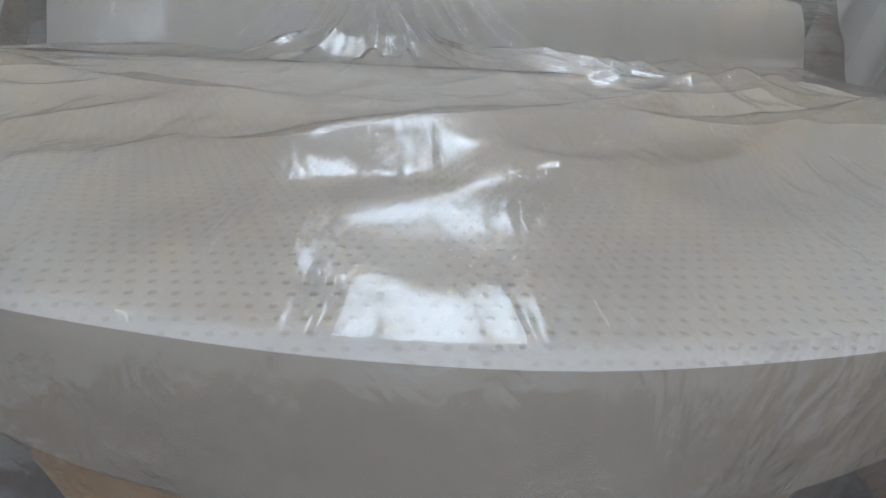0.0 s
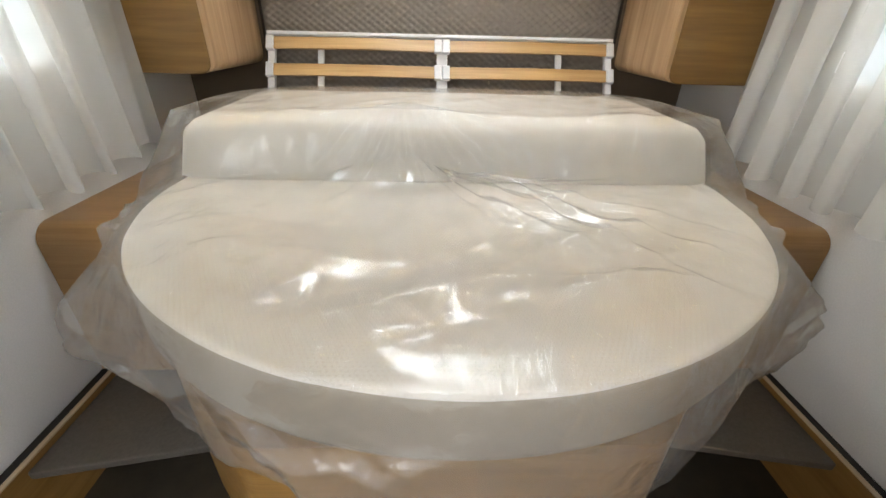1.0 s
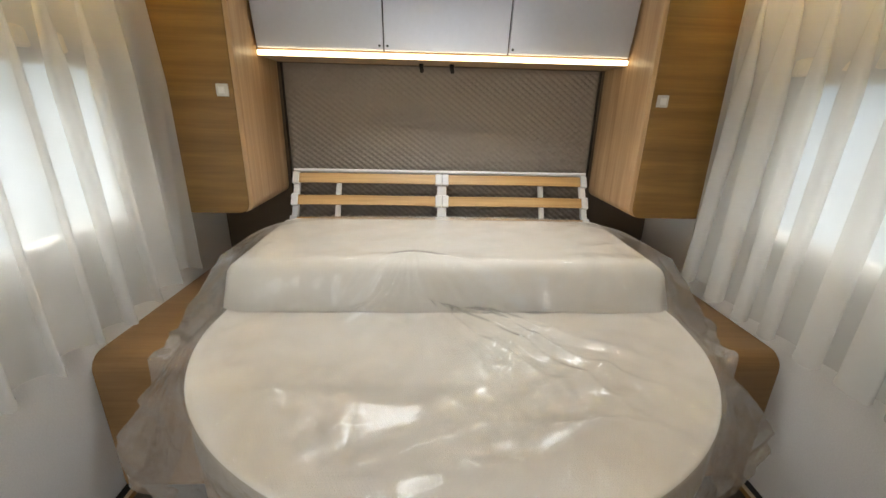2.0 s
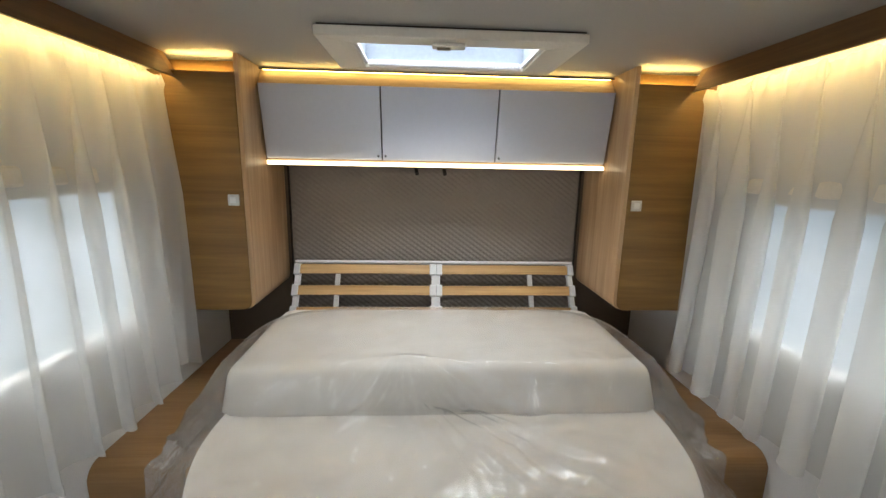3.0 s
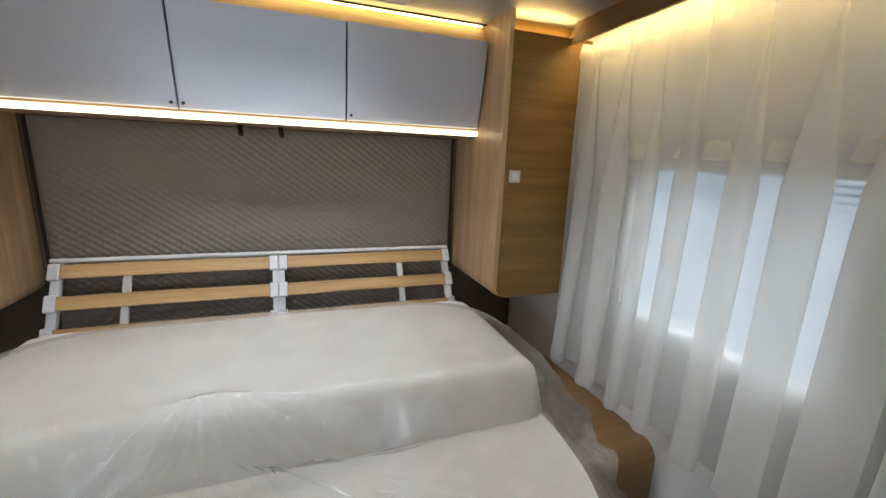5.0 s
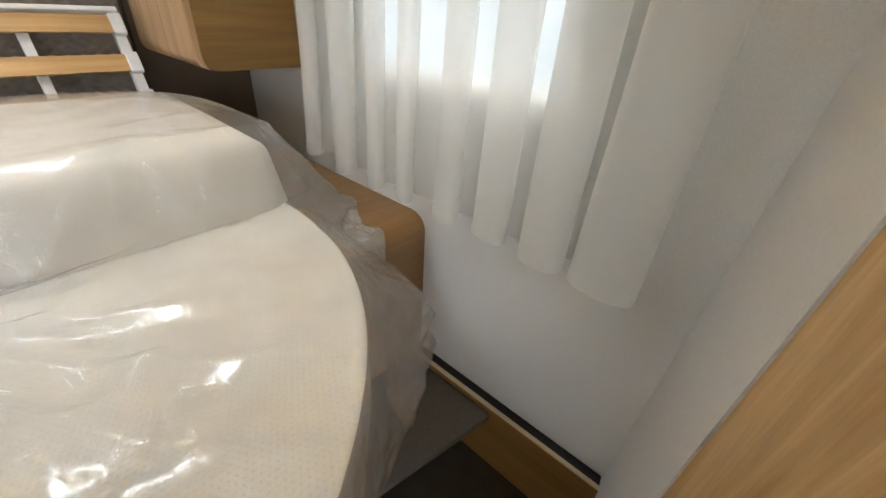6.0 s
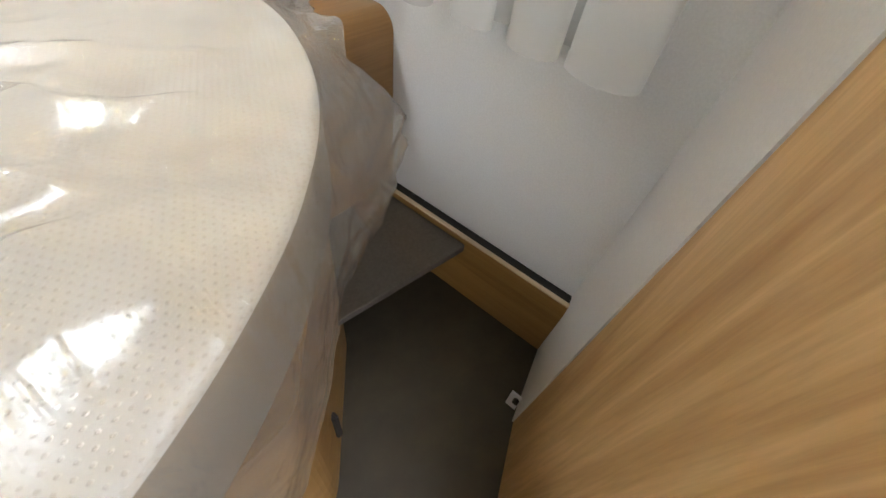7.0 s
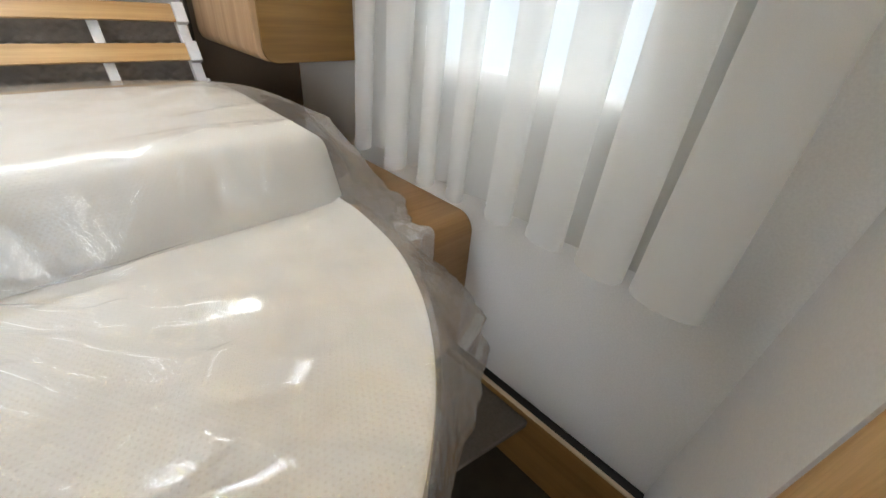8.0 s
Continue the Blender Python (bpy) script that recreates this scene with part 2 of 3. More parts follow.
LED_RAIL, LED_PELMET, LED_TOP, LED_FASCIA = 4.0, 36.0, 11.0, 40.0
led_rail = glow("warm_rail_light", (1.0, 0.80, 0.48), LED_RAIL)
led_pelmet = glow("warm_pelmet_light", WARM, LED_PELMET)
led_fascia = glow("warm_fascia_light", WARM, LED_FASCIA)
led_top = glow("warm_cornice_light", WARM, LED_TOP)


def glass_material():
    m = bpy.data.materials.new("clear_acrylic")
    m.use_nodes = True
    nt = m.node_tree
    nt.nodes.remove(nt.nodes["Principled BSDF"])
    t = nt.nodes.new("ShaderNodeBsdfTransparent")
    t.inputs[0].default_value = (0.90, 0.94, 0.96, 1)
    g = nt.nodes.new("ShaderNodeBsdfGlossy")
    g.inputs["Roughness"].default_value = 0.05
    mx = nt.nodes.new("ShaderNodeMixShader")
    mx.inputs[0].default_value = 0.06
    nt.links.new(t.outputs[0], mx.inputs[1])
    nt.links.new(g.outputs[0], mx.inputs[2])
    nt.links.new(mx.outputs[0], nt.nodes["Material Output"].inputs["Surface"])
    return m


acrylic = glass_material()


# ---- mesh helpers ----
def thing(name, at, label, category="", group="", kind=""):
    ob = new(name)
    ob.location = at
    ob.empty_display_size = 0.05
    return tagged(ob, label, category, group, kind)


def world_at(ob):
    p = Vector(ob.location)
    while ob.parent:
        ob = ob.parent
        p += Vector(ob.location)
    return p


def part(name, bm, mat, parent=None, label="", smooth=False):
    """One mesh object from a bmesh in world metres, under its thing."""
    bmesh.ops.recalc_face_normals(bm, faces=bm.faces)
    if parent:
        bmesh.ops.translate(bm, verts=bm.verts, vec=-world_at(parent))
    me = bpy.data.meshes.new(name)
    bm.to_mesh(me)
    bm.free()
    me.materials.append(mat)
    if smooth:
        me.polygons.foreach_set("use_smooth", [True] * len(me.polygons))
    ob = new(name, me)
    if parent:
        ob.parent = parent
    if label:
        ob["label"] = label
    return ob


def setting(name, bm, mat, label, smooth=False):
    return tagged(part(name, bm, mat, None, "", smooth), label, kind="structure")


def add_box(bm, x0, x1, y0, y1, z0, z1, bevel=0.0, seg=2):
    r = bmesh.ops.create_cube(bm, size=1.0)
    vs = r["verts"]
    bmesh.ops.scale(bm, verts=vs, vec=(abs(x1 - x0), abs(y1 - y0), abs(z1 - z0)))
    bmesh.ops.translate(bm, verts=vs, vec=((x0 + x1) / 2, (y0 + y1) / 2, (z0 + z1) / 2))
    if bevel:
        es = list({e for v in vs for e in v.link_edges})
        bmesh.ops.bevel(bm, geom=es, offset=bevel, segments=seg, profile=0.5, affect="EDGES")
    return bm


def box(x0, x1, y0, y1, z0, z1, bevel=0.0, seg=2):
    return add_box(bmesh.new(), x0, x1, y0, y1, z0, z1, bevel, seg)


def prism(points, axis, a, b, bevel=0.0, seg=2):
    """A closed outline pushed from a to b along an axis; points give the other two in order x, y, z."""
    bm = bmesh.new()

    def at(p, d):
        q = list(p)
        q.insert(axis, d)
        return q

    lo = [bm.verts.new(at(p, a)) for p in points]
    hi = [bm.verts.new(at(p, b)) for p in points]
    bm.faces.new(lo)
    bm.faces.new(hi[::-1])
    n = len(points)
    for i in range(n):
        bm.faces.new((lo[i], lo[(i + 1) % n], hi[(i + 1) % n], hi[i]))
    if bevel:
        bmesh.ops.recalc_face_normals(bm, faces=bm.faces)
        es = [e for e in bm.edges if e.calc_face_angle(0) > 0.5]
        bmesh.ops.bevel(bm, geom=es, offset=bevel, segments=seg, profile=0.5, affect="EDGES")
    return bm


def rounded(points, radii, n=6):
    """A 2D outline with its corners rounded."""
    out = []
    k = len(points)
    for i, p in enumerate(points):
        r = radii[i]
        p = Vector(p)
        if r <= 0:
            out.append(tuple(p))
            continue
        a = (Vector(points[i - 1]) - p).normalized()
        b = (Vector(points[(i + 1) % k]) - p).normalized()
        for j in range(n + 1):
            s = j / n
            out.append(tuple(p + a * r * (1 - s) ** 2 + b * r * s ** 2))
    return out


def cylinder(p, q, r, n=12):
    bm = bmesh.new()
    p, q = Vector(p), Vector(q)
    res = bmesh.ops.create_cone(bm, cap_ends=True, segments=n, radius1=r, radius2=r, depth=(q - p).length)
    bmesh.ops.transform(bm, verts=res["verts"], matrix=Matrix.Translation((p + q) / 2) @ (q - p).to_track_quat("Z", "Y").to_matrix().to_4x4())
    return bm


def mirror(bm):
    bmesh.ops.scale(bm, verts=bm.verts, vec=(-1, 1, 1))
    bmesh.ops.reverse_faces(bm, faces=bm.faces)
    return bm


def sided(bm, s):
    return bm if s > 0 else mirror(bm)


# ---- the shell ----
window_acrylic, _, pane_shader = material("clear_window_acrylic", (0.93, 0.96, 0.97), 0.0)
pane_shader.inputs["Transmission Weight"].default_value = 1.0
pane_shader.inputs["IOR"].default_value = 1.2

W, Y_BACK, Y_FRONT, CEIL = 1.10, 1.95, -2.0, 2.08
T = 0.05
setting("floor", box(-W - T, W + T, Y_FRONT - T, Y_BACK + T, -0.05, 0.0), vinyl, "dark brown-grey vinyl floor of the sleeping area")


def wall_with_openings(s, holes):
    """Side wall, cut by rectangular openings (y0, y1, z0, z1) in order of y."""
    bm = bmesh.new()
    x0, x1 = s * W, s * (W + T)
    y = Y_FRONT
    for y0, y1, z0, z1 in holes:
        add_box(bm, x0, x1, y, y0, 0, CEIL)
        add_box(bm, x0, x1, y0, y1, 0, z0)
        add_box(bm, x0, x1, y0, y1, z1, CEIL)
        y = y1
    add_box(bm, x0, x1, y, Y_BACK, 0, CEIL)
    return bm


WIN_R = (0.60, 1.24, 1.09, 1.60)
WIN_L = (0.66, 1.32, 1.09, 1.60)
# assumed opening in each side wall, unseen, that lets the side fill in
BACK_OPENING = (-1.6, -0.6, 1.1, 1.7)
setting("wall_east", wall_with_openings(1, [BACK_OPENING, WIN_R]), wall_paint, "smooth white wall board below the curtain")
setting("wall_west", wall_with_openings(-1, [BACK_OPENING, WIN_L]), wall_paint, "smooth white wall board below the curtain")
setting("wall_north", box(-W - T, W + T, Y_BACK, Y_BACK + T, 0, CEIL), taupe, "dark taupe fabric-covered wall behind the bed head")
bm = bmesh.new()
add_box(bm, -W - T, W + T, Y_FRONT - T, Y_FRONT, 0, 1.0)
add_box(bm, -W - T, W + T, Y_FRONT - T, Y_FRONT, 1.8, CEIL)
add_box(bm, -W - T, -0.85, Y_FRONT - T, Y_FRONT, 1.0, 1.8)
add_box(bm, 0.85, W + T, Y_FRONT - T, Y_FRONT, 1.0, 1.8)
setting("wall_south", bm, wall_paint, "plain light wall closing the living area")
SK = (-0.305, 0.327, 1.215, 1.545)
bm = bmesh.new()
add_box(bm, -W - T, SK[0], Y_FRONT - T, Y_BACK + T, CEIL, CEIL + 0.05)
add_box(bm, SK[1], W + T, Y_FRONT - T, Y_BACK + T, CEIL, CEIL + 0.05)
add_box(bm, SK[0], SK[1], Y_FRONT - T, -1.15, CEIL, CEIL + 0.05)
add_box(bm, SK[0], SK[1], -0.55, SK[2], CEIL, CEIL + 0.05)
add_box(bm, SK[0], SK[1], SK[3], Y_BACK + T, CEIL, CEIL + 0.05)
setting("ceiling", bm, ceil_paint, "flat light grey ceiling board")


def window(s, hole, name):
    y0, y1, z0, z1 = hole
    w = thing(name, (s * (W + 0.02), (y0 + y1) / 2, z0), "caravan window with a white frame behind sheer curtain", "window", kind="structure")
    f = 0.03
    for a, b, c, d in ((y0, y1, z0, z0 + f), (y0, y1, z1 - f, z1), (y0, y0 + f, z0 + f, z1 - f), (y1 - f, y1, z0 + f, z1 - f)):
        part("window_frame", sided(box(W - 0.012, W + 0.03, a, b, c, d, 0.004), s), cream_plastic, w)
    part("pane", sided(box(W + 0.03, W + 0.034, y0, y1, z0, z1), s), window_acrylic, w)
    part("latch", sided(box(W - 0.024, W - 0.0125, y1 - 0.062, y1 - 0.040, z0 + 0.050, z0 + 0.105, 0.004), s), plastic_white, w, "white window latch")
    part("blind_cassette", sided(box(W - 0.030, W - 0.0005, y0 - 0.03, y1 + 0.03, z1 + 0.001, z1 + 0.055, 0.008), s), cream_plastic, w, "cream roller blind cassette")
    return w


window(1, WIN_R, "window_1")
window(-1, WIN_L, "window_2")

# view outside: pale neighbouring caravan sides
def outdoor_material():
    """A neighbouring house with pale cladding boards and a plain opening, bright under an overcast sky."""
    m = glow("bright_outdoor_view", (0.80, 0.90, 1.0), 0.68)
    nt = m.node_tree
    e = [n for n in nt.nodes if n.type == "EMISSION"][0]
    v = coords(nt, (1, 1, 1))
    sep = nt.nodes.new("ShaderNodeSeparateXYZ")
    nt.links.new(v, sep.inputs[0])
    board = mathn(nt, "FRACT", mathn(nt, "MULTIPLY", sep.outputs["Z"], 15.5))
    lines = ramp(nt, board, [(0.0, (0.22, 0.31, 0.37)), (0.34, (0.27, 0.37, 0.44)), (0.46, (0.78, 0.91, 1.0)), (1.0, (0.82, 0.93, 1.0))])
    plain = ramp(nt, noise_node(nt, coords(nt, (1, 0.8, 1.6)), 1.5, 2, 0.5), [(0.36, (0.36, 0.46, 0.53)), (0.58, (0.64, 0.80, 0.92))])

    def inside(out, lo, hi):
        return mathn(nt, "MULTIPLY", mathn(nt, "GREATER_THAN", out, lo), mathn(nt, "LESS_THAN", out, hi))

    opening = mathn(nt, "MULTIPLY", inside(sep.outputs["Y"], 2.15, 3.45), inside(sep.outputs["Z"], 0.72, 1.78))
    beyond = mathn(nt, "GREATER_THAN", sep.outputs["Y"], 3.60)
    pick = mathn(nt, "MAXIMUM", opening, beyond)
    nt.links.new(mixcol(nt, pick, lines, plain), e.inputs[0])
    return m


outside = outdoor_material()
haze_out = glow("bright_outdoor_haze", (0.80, 0.91, 1.0), 0.95)
soft = noise_node(haze_out.node_tree, coords(haze_out.node_tree, (1, 0.7, 0.9)), 0.9, 2, 0.5, 0.5)
haze_out.node_tree.links.new(ramp(haze_out.node_tree, soft, [(0.36, (0.36, 0.43, 0.42)), (0.60, (0.82, 0.92, 0.98))]),
                             [n for n in haze_out.node_tree.nodes if n.type == "EMISSION"][0].inputs[0])
for s, view in ((1, outside), (-1, haze_out)):
    setting("backdrop", sided(box(4.0, 4.05, -6, 9, -1, 4.4), s), view, "bright hazy daylight outside the window")

# ---- side ledges, steps, low cabinets ----
LEDGE_X, LEDGE_Z = 1.05, 0.25
for s in (1, -1):
    y0 = 0.309 if s > 0 else -1.2
    lg = thing("wall_ledge", (s * LEDGE_X, y0, 0), "oak skirting panel with a black ventilation gap along the wall", "skirting", "wall ledges")
    part("panel", sided(box(LEDGE_X, LEDGE_X + 0.012, y0, 1.0, 0.0, LEDGE_Z - 0.006), s), oak_y, lg)
    part("edge_strip", sided(box(LEDGE_X - 0.001, LEDGE_X + 0.013, y0, 1.0, LEDGE_Z - 0.006, LEDGE_Z, 0.002), s), ledge_edge, lg, "pale wood edge strip")
    part("gap_strip", sided(box(LEDGE_X + 0.013, W - 0.002, y0, 1.0, LEDGE_Z - 0.03, LEDGE_Z - 0.012), s), black_rubber, lg, "black rubber ventilation strip")

    st = thing("bed_step", (s * 0.85, 0.68, 0), "grey-brown covered step beside the bed base", "step", "bed steps")
    pts = rounded([(0.46, 0.742), (LEDGE_X - 0.002, 0.638), (LEDGE_X - 0.002, 1.0), (0.70, 1.0)], (0, 0.012, 0, 0))
    part("tread", sided(prism(pts, 2, 0.205, 0.229, 0.004), s), step_cover, st)
    # near-black colour here stands for the shade under the tread
    part("inner_riser", sided(prism([(0.70, 0.975), (LEDGE_X - 0.002, 0.975), (LEDGE_X - 0.002, 0.99), (0.70, 0.99)], 2, 0.0, 0.204), s), dark_metal, st, "recessed board under the step, near-black for the cavity's shade")

    cb = thing("bedside_cabinet", (s * 0.9, 1.4, 0.0), "oak bedside cabinet with a rounded front edge along the wall", "cabinet", "bedside cabinets")
    shell = [(0.985, 0.232), (0.985, 0.687)] + [(1.04 - 0.055 * math.cos(radians(k * 10)), 0.687 + 0.055 * math.sin(radians(k * 10))) for k in range(1, 10)] + [(1.12, 0.742), (1.12, 0.722), (1.04, 0.722), (1.012, 0.708), (1.003, 0.687), (1.003, 0.232)]
    part("front_panel", sided(prism(shell, 0, 0.50, W - 0.002), s), oak_plain, cb, "bent front panel with a rounded top edge")
    part("top_panel", sided(box(0.50, W - 0.002, 1.1205, Y_BACK - 0.002, 0.722, 0.742), s), oak_plain, cb)
    part("inner_panel", sided(box(0.705, 0.72, 1.004, Y_BACK - 0.002, 0.232, 0.7215), s), oak_plain, cb)


# ---- bed ----
ELL_X, ELL_C, ELL_A, ELL_B, ELL_N = 0.010, 1.05, 0.744, 0.713, 2.0


def bed_outline(inset=0.0, back=1.10, n=72):
    pts = []
    for i in range(n + 1):
        a = math.pi + math.pi * i / n
        ca, sa = math.cos(a), math.sin(a)
        r = (abs(ca) ** ELL_N + abs(sa) ** ELL_N) ** (-1 / ELL_N)
        pts.append((ELL_X + (ELL_A - inset) * r * ca, ELL_C + (ELL_B - inset) * r * sa))
    pts.append((ELL_X + ELL_A - inset, back))
    pts.append((ELL_X - ELL_A + inset, back))
    return pts


base = thing("island_bed", (0, 1.0, 0), "oak island bed base with chamfered front corners", "bed")
plan = rounded([(-0.40, 0.475), (0.40, 0.475), (0.70, 0.78), (0.70, Y_BACK - 0.15), (-0.70, Y_BACK - 0.15), (-0.70, 0.78)], (0.03, 0.03, 0.05, 0, 0, 0.05), 5)
part("base", prism(plan, 2, 0.0, 0.56), oak_x, base)
part("catch", box(0.475, 0.490, 0.545, 0.562, 0.10, 0.22, 0.003), black_rubber, base, "small black catch")
part("board", prism(bed_outline(0.15, 1.75), 2, 0.5605, 0.715, 0.004), grommet, base, "pale slatted platform")

MAT_Z, MAT_B = 0.845, 0.717


def mattress_mesh():
    """Rounded foam slab with a softly uneven top and a crisp raised rim."""
    bm = bmesh.new()
    outline = bed_outline(0.0, 1.12, 120)
    c = Vector((ELL_X, 0.95))
    rings = []
    rim = [(0.022, MAT_B), (0.004, MAT_B + 0.006), (0.0, MAT_B + 0.02), (0.002, MAT_B + 0.06), (0.0, MAT_Z - 0.014), (0.002, MAT_Z - 0.004), (0.008, MAT_Z + 0.001), (0.018, MAT_Z - 0.001)]
    for inset, z in rim:
        ring = []
        for p in outline:
            d = (Vector(p) - c)
            q = c + d * (1 - inset / d.length)
            w = 0.006 * noise.noise((p[0] * 3.1, p[1] * 3.1, z * 2)) + 0.004 * noise.noise((p[0] * 9, p[1] * 9, 4))
            ring.append(bm.verts.new((q.x, q.y, z + (w if z > MAT_B + 0.05 else 0))))
        rings.append(ring)
    for k in range(1, 16):
        f = 1 - k / 16
        ring = []
        for p in outline:
            q = c + (Vector(p) - c) * (1 - 0.02) * f
            z = MAT_Z - 0.002 + 0.004 * noise.noise((q.x * 4, q.y * 4, 1.3))
            ring.append(bm.verts.new((q.x, q.y, z)))
        rings.append(ring)
    n = len(outline)
    for a, b in zip(rings, rings[1:]):
        for i in range(n):
            bm.faces.new((a[i], a[(i + 1) % n], b[(i + 1) % n], b[i]))
    bm.faces.new(rings[-1])
    bm.faces.new(rings[0][::-1])
    return bm


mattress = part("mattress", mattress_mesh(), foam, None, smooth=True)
# upright faces take the beige darkened to stand for shade
mattress.data.materials.append(foam_side_shaded)
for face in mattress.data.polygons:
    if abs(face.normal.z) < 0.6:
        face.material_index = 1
tagged(mattress, "cream perforated foam mattress with a rounded foot end", "mattress")


def head_section():
    """The raised head part of the mattress: a thick slab with soft edges."""
    prof = rounded([(1.088, 0.846), (1.15, 0.992), (1.72, 1.000), (1.75, 0.86)], (0.0, 0.03, 0.03, 0.0), 6)
    bm = bmesh.new()
    N = 40
    rows = []
    for i in range(N + 1):
        u = -1 + 2 * i / N
        x = ELL_X + 0.750 * u
        edge = max(0.0, (abs(u) - 0.90) / 0.10)
        row = []
        for y, z in prof:
            zz = z - (0.03 * edge ** 3 if z > 0.9 else 0.0)
            yy = y + (0.10 * edge ** 2.5 * (-1 if y > 1.5 else 0.25))
            zz += 0.003 * noise.noise((x * 5, y * 5, 7))
            row.append(bm.verts.new((x, yy, zz)))
        rows.append(row)
    k = len(prof)
    for a, b in zip(rows, rows[1:]):
        for j in range(k):
            bm.faces.new((a[j], b[j], b[(j + 1) % k], a[(j + 1) % k]))
    bm.faces.new(rows[0])
    bm.faces.new(rows[-1][::-1])
    return bm


bolster = part("foam_bolster", head_section(), foam, None, smooth=True)
tagged(bolster, "cream foam head section of the mattress, raised in a step", "mattress")

# ---- polythene cover ----
# folds that run from the bunch: degrees off straight down the bed, length, height, half width
FAN = [(-62, 0.16, 0.010, 0.010), (-38, 0.22, 0.012, 0.010), (-20, 0.30, 0.014, 0.011), (-4, 0.34, 0.012, 0.009), (9, 0.30, 0.012, 0.008),
       (20, 0.45, 0.014, 0.009), (30, 0.70, 0.013, 0.010), (38, 0.95, 0.014, 0.010), (46, 1.00, 0.014, 0.011), (54, 0.80, 0.012, 0.010), (66, 0.40, 0.010, 0.010), (78, 0.25, 0.008, 0.010)]


def top_height(x, y):
    """Height of foam plus film: low foot part, raised head part, bridged at the step."""
    t = min(1.0, max(0.0, (y - 1.07) / 0.075))
    t = t * t * (3 - 2 * t)
    z = MAT_Z + (1.004 - MAT_Z) * t
    # the pulled-up bunch and its fan of folds
    dx, dy = x + 0.12, y - 1.150
    r = math.hypot(dx, dy)
    near = min(1.0, max(0.0, (1.20 - y) / 0.05))
    z += near * 0.006 * math.exp(-(r / 0.045) ** 2)
    if dy < 0:
        z += 0.050 * max(0.0, 1 - abs(dy + 0.075) / 0.075) * math.exp(-(dx / 0.10) ** 2)
    # one long fold across the foot end
    bend = 0.50 + 0.05 * math.sin(x * 6 + 0.4) + 0.02 * noise.noise((x * 7, 0, 3))
    ridge = (0.008 * max(0.0, 1 - abs(y - bend) / 0.05) * max(0.0, 1 - (x / 0.55) ** 4))
    return z + ridge


def fan(x, y):
    """Folds that run out from the bunch, down the step and on over the foot part."""
    dx = x + 0.12
    down = (1.15 - y) * 1.9 if y > 1.05 else 0.19 + (1.05 - y)
    ridge = 0.0
    for deg, length, high, wide in FAN:
        c, n = math.cos(radians(deg)), math.sin(radians(deg))
        along, off = dx * n + down * c, dx * c - down * n
        far = length + 0.12
        if 0 < along < far:
            w = wide * 1.25 * (1 + along * 1.8)
            off += 0.012 * math.sin(along * 9 + deg) * min(1.0, along * 6)
            ridge = max(ridge, 1.8 * high * max(0.0, 1 - abs(off) / w) * (1 - along / far) ** 0.5 * min(1.0, along / 0.09))
    return ridge


def crumple(x, y, z):
    """Long sharp creases with broad flat sides between, mostly along the diagonal."""
    p, q = 0.77 * x + 0.64 * y, -0.64 * x + 0.77 * y
    wob = 0.05 * noise.noise((x * 4, y * 4, 3.3))

    def ridge(v):
        return max(0.0, 0.5 - math.sqrt(v * v + 0.001)) ** 1.5

    a = ridge(noise.noise((p * 1.7 + wob * 6, q * 5.2, z * 4)))
    b = ridge(noise.noise((x * 2.4 + 9, y * 6.0 + wob * 14, z * 5 + 2)))
    c = ridge(noise.noise((x * 10 + 3, y * 8, z * 12 + 5)))
    d = ridge(noise.noise((x * 24, y * 24, z * 20)))
    patch = 0.45 + max(0.0, noise.noise((x * 2.6 + 4, y * 2.6, 8.0)) + 0.25)
    if y > 1.12:
        patch *= max(0.30, 1 - (y - 1.12) / 0.1)
    return patch * (0.050 * a + 0.036 * b + 0.016 * c + 0.003 * d)


